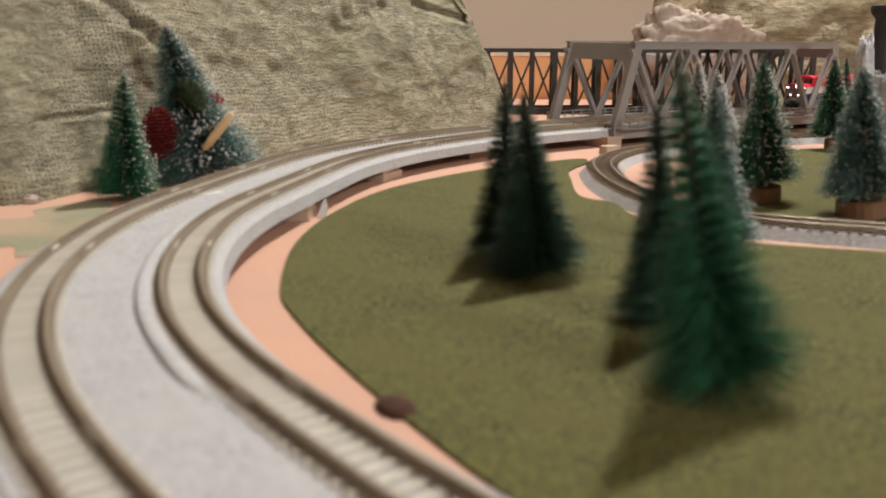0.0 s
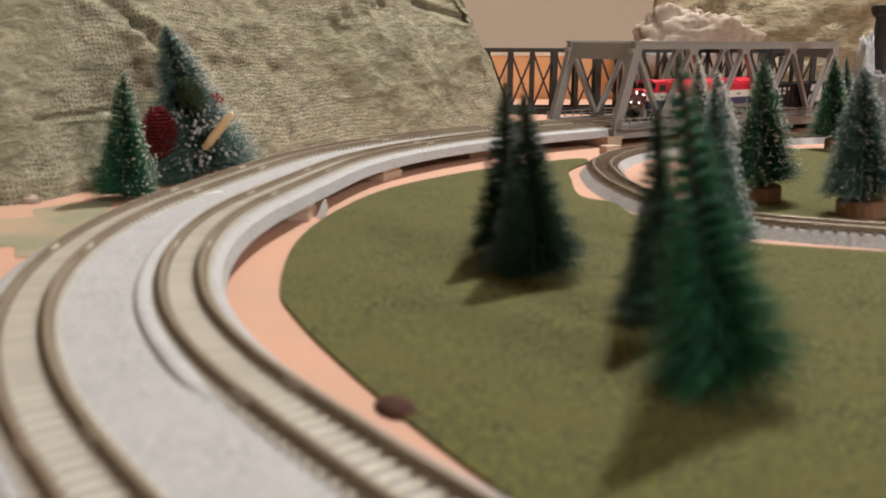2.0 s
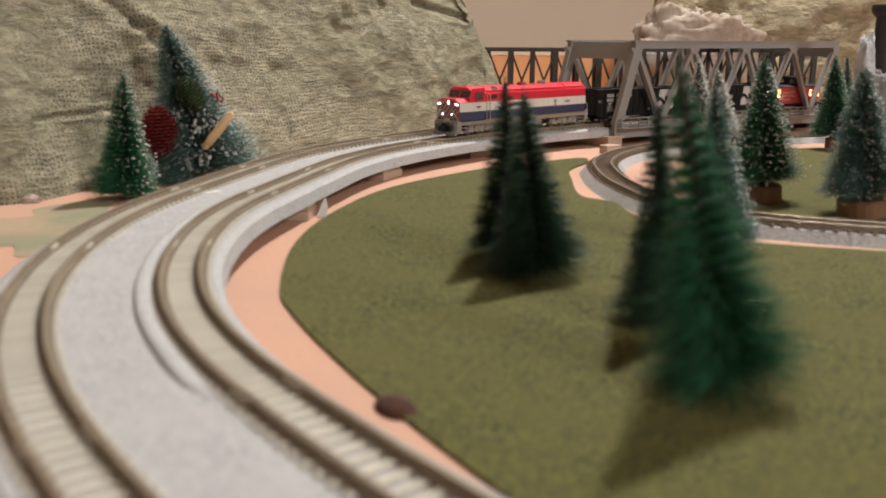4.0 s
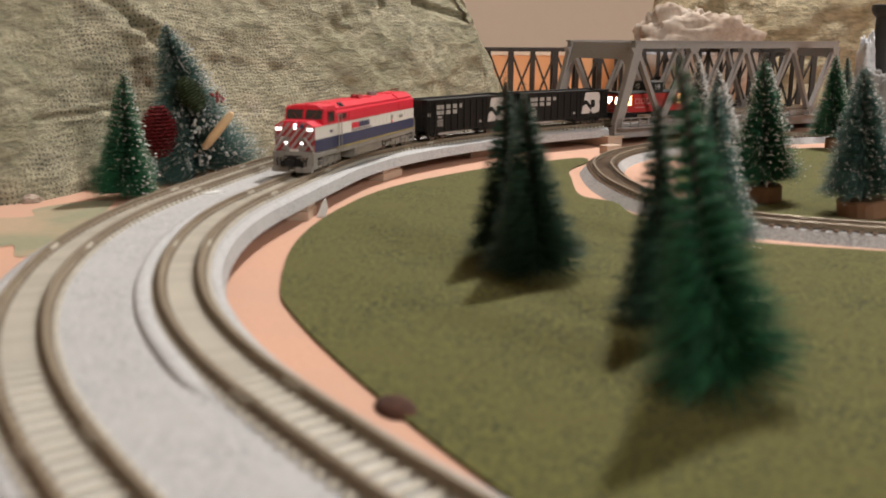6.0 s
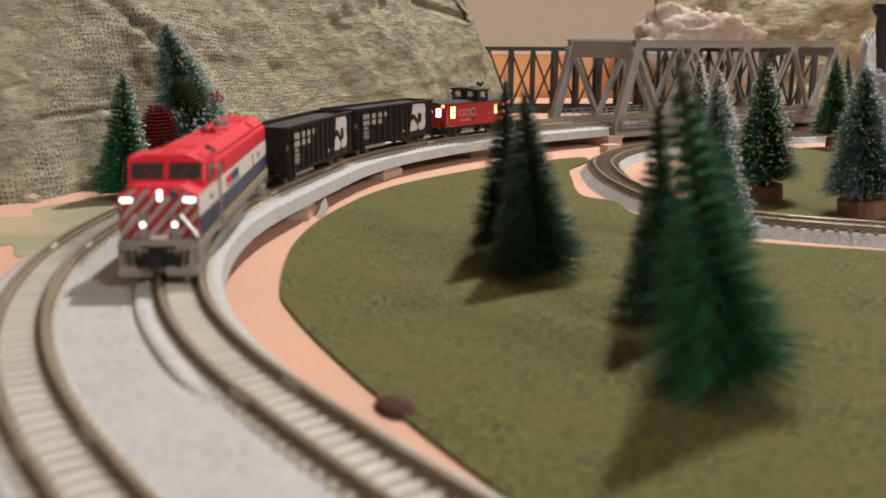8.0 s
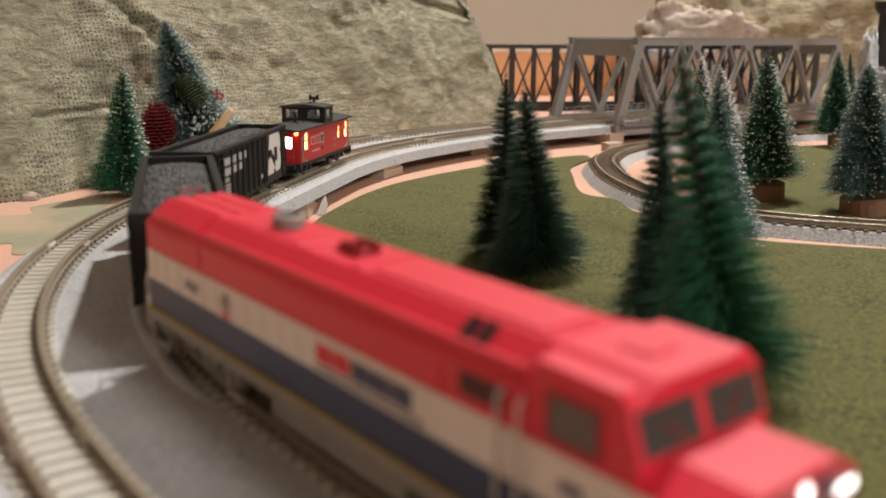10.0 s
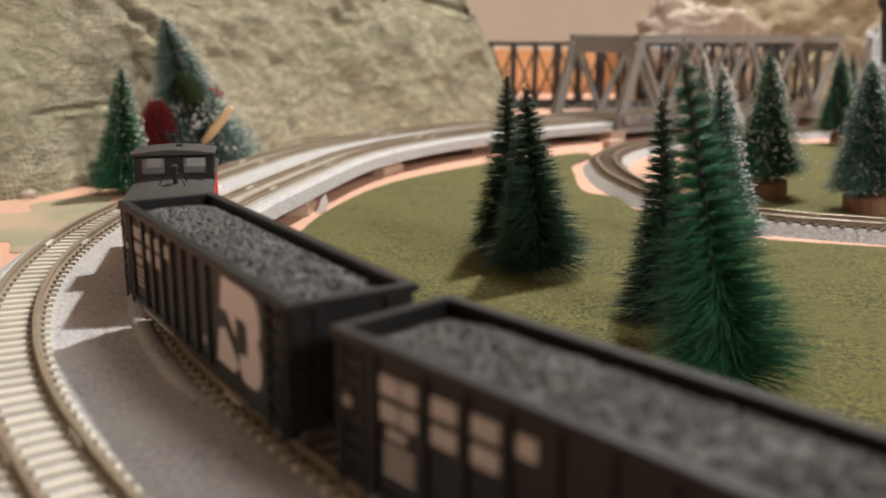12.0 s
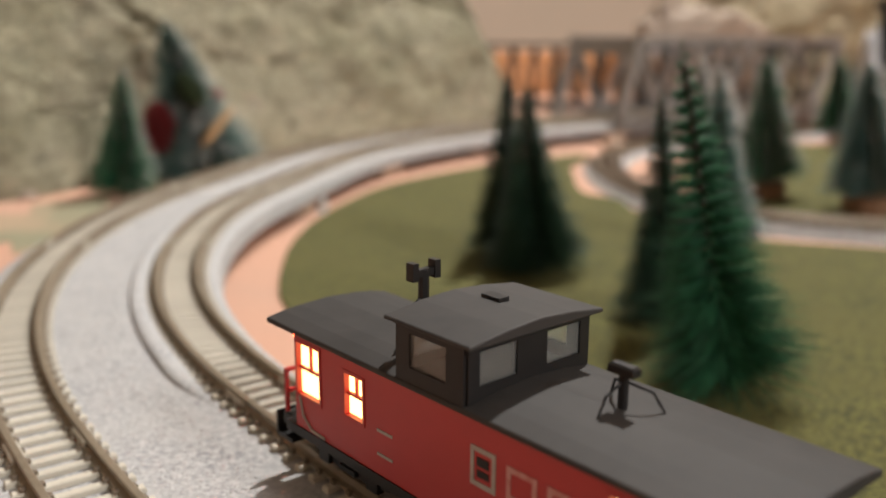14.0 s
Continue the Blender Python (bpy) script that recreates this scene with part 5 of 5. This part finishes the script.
def caboose():
    c = thing("caboose", "red model caboose with black roof, cupola and lit windows", "caboose")
    L, hw, z0, z1 = 31.5, 9.0, 6.4, 20.0
    part("frame", Shape().box(-37, 37, -8.4, 8.4, 4.6, 6.4), "dark", c, bevel=0.2)
    row = ((-31.0, -25.4, 11.2, 18.4), (-19.8, -15.8, 11.8, 17.4), (22.0, 27.4, 11.2, 18.2))
    wins = {1: row, -1: row}
    for side in (-1, 1):
        y = side * hw
        # the side wall is pieced round its windows
        sh = Shape()
        xs = sorted({-L, L} | {v for w in wins[side] for v in w[:2]})
        for a, b in zip(xs[:-1], xs[1:]):
            w = [q for q in wins[side] if q[0] <= a and b <= q[1]]
            if w:
                sh.box(a, b, y - 0.5, y + 0.5, z0, w[0][2]).box(a, b, y - 0.5, y + 0.5, w[0][3], z1)
            else:
                sh.box(a, b, y - 0.5, y + 0.5, z0, z1)
        part("side_wall", sh, "caboose", c, "red side wall")
        for x0, x1, za, zb in wins[side]:
            ya, yb = sorted((y - side * 0.42, y - side * 0.2))
            win = part("window", Shape().box(x0, x1, ya, yb, za, zb), "warm", c, "warmly lit window")
            ya, yb = sorted((y - side * 0.2, y + side * 0.62))
            fr = Shape().box(x0, x1, ya, yb, za - 0.3, za + 0.1).box(x0, x1, ya, yb, zb - 0.1, zb + 0.3)
            fr.box(x0 - 0.3, x0 + 0.1, ya, yb, za - 0.3, zb + 0.3).box(x1 - 0.1, x1 + 0.3, ya, yb, za - 0.3, zb + 0.3)
            ya, yb = sorted((y - side * 0.2, y + side * 0.2))
            zm, xm = (za + zb) / 2, (x0 + x1) / 2
            fr.box(x0, x1, ya, yb, zm - 0.16, zm + 0.16).box(xm - 0.13, xm + 0.13, ya, yb, zm, zb)
            part("window_frame", fr, "caboose", win)
        # emblem and lettering as plain shapes
        f = y + side * 0.5
        def outline(x0, x1, za, zb, thick, material, label=""):
            sh = Shape()
            for a, b, p, q in ((x0, x1, za, za + thick), (x0, x1, zb - thick, zb), (x0, x0 + thick, za + thick, zb - thick), (x1 - thick, x1, za + thick, zb - thick)):
                sh.box(a, b, f - 0.1, f + 0.1, p, q)
            part("emblem", sh, material, c, label)
        outline(3.6, 7.4, 12.0, 16.4, 0.55, "letter", "pale emblem frame")
        part("emblem", Shape().box(4.6, 6.4, f - 0.1, f + 0.1, 14.3, 15.3).box(4.6, 6.4, f - 0.1, f + 0.1, 13.1, 13.9), "dark", c)
        for a, b in ((9.0, 13.2), (14.6, 19.2)):
            outline(a, b, 12.4, 16.0, 0.6, "faded", "pale faded lettering block")
        part("lettering", Shape().box(9, 18.5, f - 0.1, f + 0.1, 9.4, 10.2), "faded", c)
        part("lettering", Shape().box(4.6, 6.4, f - 0.1, f + 0.1, 9.6, 10.6), "dark", c)
        for e in (-1, 1):
            part("corner_rail", Shape().tube([(e * 24.5, y + side * 0.6, 6.8), (e * 27.6, y + side * 0.6, 7.0), (e * 29.6, y + side * 0.6, 8.4), (e * 30.4, y + side * 0.6, 11.0)], 0.2), "letter", c, "pale curved grab rail")
        for zz in (9.0, 12.0):
            part("lettering", Shape().box(-13, -10, f - 0.1, f + 0.1, zz, zz + 0.35), "letter", c)
        part("grab_rail", Shape().tube([(31.0, y, 17), (31.0, y + side * 1.1, 16.4), (31.0, y + side * 1.1, 8), (31.0, y, 7.4)], 0.22), "silver", c)
        part("side_sill", Shape().box(-34, 34, y - 0.7, y + 0.7, 5.2, 6.5), "dark", c)
    for e in (-1, 1):
        x = e * L
        sh = Shape()
        for a, b, za, zb in ((-hw, -5.6, z0, z1), (-1.2, 2.0, z0, z1), (5.8, hw, z0, z1), (-5.6, -1.2, z0, 12.4), (-5.6, -1.2, 17.0, z1), (2.0, 5.8, z0, 12.4), (2.0, 5.8, 17.0, z1)):
            sh.box(x - 0.5, x + 0.5, a, b, za, zb)
        part("end_wall", sh, "caboose", c, "red end wall")
        for ya, yb in ((-5.6, -1.2), (2.0, 5.8)):
            part("window", Shape().box(x - 0.3, x + 0.1, ya, yb, 12.4, 17.0), "white_glow", c, "brightly lit end window")
        part("end_door", Shape().box(x + e * 0.5 - 0.2, x + e * 0.5 + 0.2, -3.0, 3.0, 6.4, 11.9), "caboose", c)
        part("marker_lamp", Shape().lathe([(0.7, -0.8), (0.9, 0), (0.7, 0.8)], 10), "tail", c, "glowing red marker lamp", at=spot(x + e * 1.0, 8.0, 18.6))
        part("marker_lamp", Shape().lathe([(0.7, -0.8), (0.9, 0), (0.7, 0.8)], 10), "tail", c, "glowing red marker lamp", at=spot(x + e * 1.0, -8.0, 18.6))
        rail = Shape()
        xe = e * 36.4
        for z in (12.4, 9.4):
            rail.bar((xe, -8, z), (xe, 8, z), 0.5)
        for yy in (-8, -3, 3, 8):
            rail.bar((xe, yy, 6.2), (xe, yy, 12.6), 0.5)
        part("end_railing", rail, "caboose", c, "red platform railing")
        part("brake_wheel", Shape().lathe([(1.9, -0.2), (2.1, 0), (1.9, 0.2)], 14, Matrix.Translation((xe + e * 0.4, 3.4, 12.6)) @ Matrix.Rotation(math.pi / 2, 4, "Y")), "caboose", c)
        part("platform_steps", Shape().box(xe - 2, xe + 2, -8.6, -6.4, 2.4, 3.0).box(xe - 2, xe + 2, 6.4, 8.6, 2.4, 3.0).box(xe - 2.2, xe - 1.8, -8.6, 8.6, 2.4, 6), "dark", c)
        coupler(c, e * 36, e)
    prof = [(-10.2, 19.4), (-10.2, 20.1), (-7.6, 20.6), (-5, 20.9), (0, 21.15), (5, 20.9), (7.6, 20.6), (10.2, 20.1), (10.2, 19.4)]
    part("roof", Shape().prism(prof, -37.5, 37.5, "x"), "roof", c, "black arched roof", bevel=0.2)
    # cupola set behind the middle
    cx0, cx1, cw = -8.6, 2.8, 9.6
    sh = Shape()
    for side in (-1, 1):
        y = side * cw
        for a, b, za, zb in ((cx0, cx1, 19.6, 21.9), (cx0, cx1, 25.8, 26.6), (cx0, cx0 + 2.4, 21.9, 25.8), (cx1 - 2.8, cx1, 21.9, 25.8)):
            sh.box(a, b, y - 0.4, y + 0.4, za, zb)
    for x in (cx0, cx1):
        for a, b, za, zb in ((-cw, cw, 20.4, 22.0), (-cw, cw, 25.8, 27.1), (-cw, -8, 22.0, 25.8), (-2.4, 2.4, 22.0, 25.8), (8, cw, 22.0, 25.8)):
            sh.box(x - 0.4, x + 0.4, a, b, za, zb)
    part("cupola", sh, "dark", c, "black cupola with windows")
    for x in (cx0, cx1):
        for yy in (-5.2, 5.2):
            w = part("cupola_window", Shape().box(x - 0.15, x + 0.15, yy - 2.8, yy + 2.8, 22.0, 25.8), glass_pane(), c, "clear cupola window")
    for side in (-1, 1):
        for a, b in ((cx0 + 2.4, cx1 - 2.8),):
            part("cupola_window", Shape().box(a, b, side * cw - 0.15, side * cw + 0.15, 21.9, 25.8), glass_pane(), c, "clear cupola window")
    prof = [(-10.6, 26.6), (-10.6, 27.1), (-5, 27.8), (0, 28.1), (5, 27.8), (10.6, 27.1), (10.6, 26.6)]
    part("cupola_roof", Shape().prism(prof, cx0 - 1.6, cx1 + 1.6, "x"), "roof", c, "black cupola roof", bevel=0.2)
    part("roof_vent", Shape().box(-5.6, -2.6, 0.4, 2.0, 27.9, 28.5), "dark", c)
    # smoke jack on the roof and antenna at the cupola
    jack = Shape().bar((15, 1, 21.2), (15, 1, 25.0), 0.55, n=8).box(13.4, 16.6, 0.3, 1.7, 24.7, 25.7, c=0.25)
    for d in ((3.5, 2.5), (-3.5, 2.5), (0, -4)):
        jack.tube([(15, 1, 24.0), (15 + d[0] * 0.7, 1 + d[1] * 0.7, 23.0), (15 + d[0], 1 + d[1], 20.9)], 0.16)
    part("smoke_jack", jack, "dark", c, "black stovepipe with stays")
    jack = Shape().bar((-14.5, -1, 21.4), (-14.5, -1, 29.8), 0.7, n=8).box(-15.0, -14.0, -2.8, 0.8, 29.0, 29.9).box(-15.2, -13.8, -3.2, -2.3, 28.6, 30.8).box(-15.2, -13.8, 0.3, 1.2, 28.6, 30.8)
    for d in ((3.0, 2.5), (-3.0, 2.5), (0, -4)):
        jack.tube([(-14.5, -1, 26.5), (-14.5 + d[0] * 0.7, -1 + d[1] * 0.7, 25.0), (-14.5 + d[0], -1 + d[1], 21.2)], 0.2)
    part("smoke_jack", jack, "dark", c, "black stovepipe with a tee top and stays")
    return c, [truck(c, 22, (-5.5, 5.5), "dark"), truck(c, -22, (-5.5, 5.5), "dark")], 22.0


def glass_pane():
    if "pane" not in M:
        m = bpy.data.materials.new("clear_pane")
        m.use_nodes = True
        b = m.node_tree.nodes["Principled BSDF"]
        b.inputs["Base Color"].default_value = (0.9, 0.92, 0.9, 1)
        b.inputs["Roughness"].default_value = 0.05
        b.inputs["Transmission Weight"].default_value = 0.9
        b.inputs["IOR"].default_value = 1.15
        M["pane"] = m
    return M["pane"]



# ---- odds and ends ----
M["soot"] = mat("black_chimney", (0.020, 0.020, 0.022), (0.03, 0.03, 0.03), 300, 0.5)
M["snow_pale"] = mat("snowy_foil_rock", (0.72, 0.73, 0.76), (0.35, 0.36, 0.40), 160, 0.35, bump=0.6, spread=0.3)
M["greyrock"] = mat("grey_rock", (0.26, 0.25, 0.24), (0.15, 0.145, 0.14), 200, 0.8, bump=0.6)
M["lump_brown"] = mat("dark_brown_lump", (0.085, 0.036, 0.022), (0.035, 0.016, 0.010), 300, 1.0, bump=0.4)


def boulder(name, x, y, size, seed, material, label, squash=1.0):
    vs, fs = ball(1.0, 44)
    out = []
    for p in vs:
        v = Vector(p)
        k = 1 + 0.30 * noise.fractal(v * 1.6 + Vector((seed, 0, 0)), 0.8, 2.2, 6) + 0.10 * noise.fractal(v * 6.5 + Vector((0, seed, 0)), 0.7, 2.2, 4)
        out.append((v.x * size[0] * k, v.y * size[1] * k, size[2] + v.z * size[2] * k * squash))
    ob = part(name, Shape().add(out, fs), material, at=spot(x, y, -1.0), smooth=True)
    return tagged(ob, label, "rock")


def odds():
    t = thing("chimney", "black chimney with a flared cap beside snowy rock", "chimney", at=spot(335, 690, 0))
    part("chimney_pipe", Shape().lathe([(9, 0), (8.2, 12), (7.6, 92), (7.6, 96)], 24), "soot", t)
    part("cap", Shape().lathe([(7.7, 92), (10.5, 95), (11.6, 98.5), (11.2, 101), (9, 101.5)], 24), "soot", t, "flared black cap")
    boulder("rock", 321, 662, (15, 10, 28), 2.0, "greyrock", "grey rock at the foot of the chimney")
    boulder("rock", 315, 674, (7, 7, 39), 5.0, "snow_pale", "white and silver snowy rock")
    boulder("rock", 262, 945, (74, 12, 53), 9.0, "snowrock", "pinkish rock ledge with pale snow")
    b = Shape()
    for k in range(3):
        b.box(180 + k * 3, 262 - k * 4, 874 + k * 3, 900, 60.5 + k * 1.4, 61.9 + k * 1.4)
    tagged(part("rock_ledge", b, "snow_pale"), "thin pale layered ledge along the far rock", "ledge")
    # low dark brown lump at the turf edge
    vs, fs = ball(1.0, 14)
    sh = Shape().add([(v[0] * 5.8 * (1 + 0.2 * noise.noise(Vector(v) * 2)), v[1] * 4.0, max(-0.2, v[2]) * 3.0) for v in vs], fs)
    tagged(part("bark_lump", sh, "lump_brown", at=spot(-9.6, 170, 0, -55), smooth=True), "small dark brown lump at the turf edge", "bark")
    for x, y, r, s in ((60, 722, 5, 1.0), (-214, 396, 6, 3.0), (-192, 404, 5, 4.0)):
        boulder("pebble", x, y, (r, r * 0.8, r * 0.45), s, "snowrock", "small pale plaster crumb")
    # a loose splinter on the pier blocks and a plug on the outer track
    x, y, a = on_line(14, 22)
    tagged(part("plaster_chip", Shape().prism([(-5.2, -0.9), (-3.4, -1.6), (1.4, -1.2), (4.8, 0.3), (2.2, 1.4), (-2.6, 1.2)], 0, 0.7, "z"), "flock", at=spot(x, y, RAIL_Z - 3.0, 40)), "white plaster chip lying on the roadbed", "chip")
    sh = Shape().prism([(-2.6, 0.2), (1.6, 0.0), (3.0, 4.2), (2.2, 8.4), (0.4, 6.0), (-1.2, 2.6)], -0.25, 0.25, "y")
    tagged(part("paper_flap", sh, "flock", at=pose(-52 * MM, 372 * MM, 0, -12, 0, 20)), "torn white paper flap beside a block", "paper")


room()
table()
backdrop()
hills()
fields()
supports()
truss_bridge()
far_bridge()
trees()
odds()
def taller(body, k, wide=1.0):
    """Stretches a body upwards and sideways, its trucks left as they are."""
    done = set()
    for ob in body.children_recursive:
        if ob.type != "MESH" or ob.parent.name.startswith("truck"):
            continue
        if ob.data.name not in done:
            done.add(ob.data.name)
            ob.data.transform(Matrix.Diagonal((1, wide, k, 1)))
        ob.location.z *= k
        ob.location.y *= wide


ENGINE, WAGON_A, WAGON_B, CABOOSE = locomotive(), hopper(3), hopper(7), caboose()
taller(ENGINE[0], 1.10, 1.06)
taller(CABOOSE[0], 1.035)
loop_track()
double_track()

# where the front of the train is along the inner track, and each vehicle's middle behind it
FRONT = ((0.0, 603), (1.5, 468), (2.4, 366), (3.0, 312), (5.5, 98), (6.5, 10), (7.0, -35), (7.5, -80), (8.2, -142), (10.5, -349), (11.0, -390.5), (11.5, -431.5), (12.0, -471.5), (12.5, -511.5), (13.5, -592.6), (14.0, -634.2))
# the lens keeps its focus on the last vehicle as the train comes nearer
cam.data.dof.focus_object = CABOOSE[0]
TRAIN = ((ENGINE, 64.5), (WAGON_A, 182.0), (WAGON_B, 277.8), (CABOOSE, 367.5))


def front(t):
    for (a, p), (b, q) in zip(FRONT[:-1], FRONT[1:]):
        if t <= b:
            return p + (q - p) * (t - a) / (b - a)
    return FRONT[-1][1]


def motions():
    times = [i * 0.25 for i in range(57)]
    for (body, bogies, half), back in TRAIN:
        rows, turns = [], ([], [])
        for t in times:
            s = front(t) + back
            a, b = on_inner(s - half), on_inner(s + half)
            h = math.atan2(a[0] - b[0], a[1] - b[1])
            rows.append((t, pose((a[0] + b[0]) / 2 * MM, (a[1] + b[1]) / 2 * MM, RAIL_Z * MM, 0, 0, 90 - math.degrees(h))))
            for k, p in enumerate((a, b)):
                d = (p[2] + math.pi - h + math.pi) % (2 * math.pi) - math.pi
                turns[k].append((t, spot(half * (1 if k == 0 else -1), 0, 0, -math.degrees(d))))
        walk(body, rows)
        for bogie, turn in zip(bogies, turns):
            walk(bogie, turn)


motions()
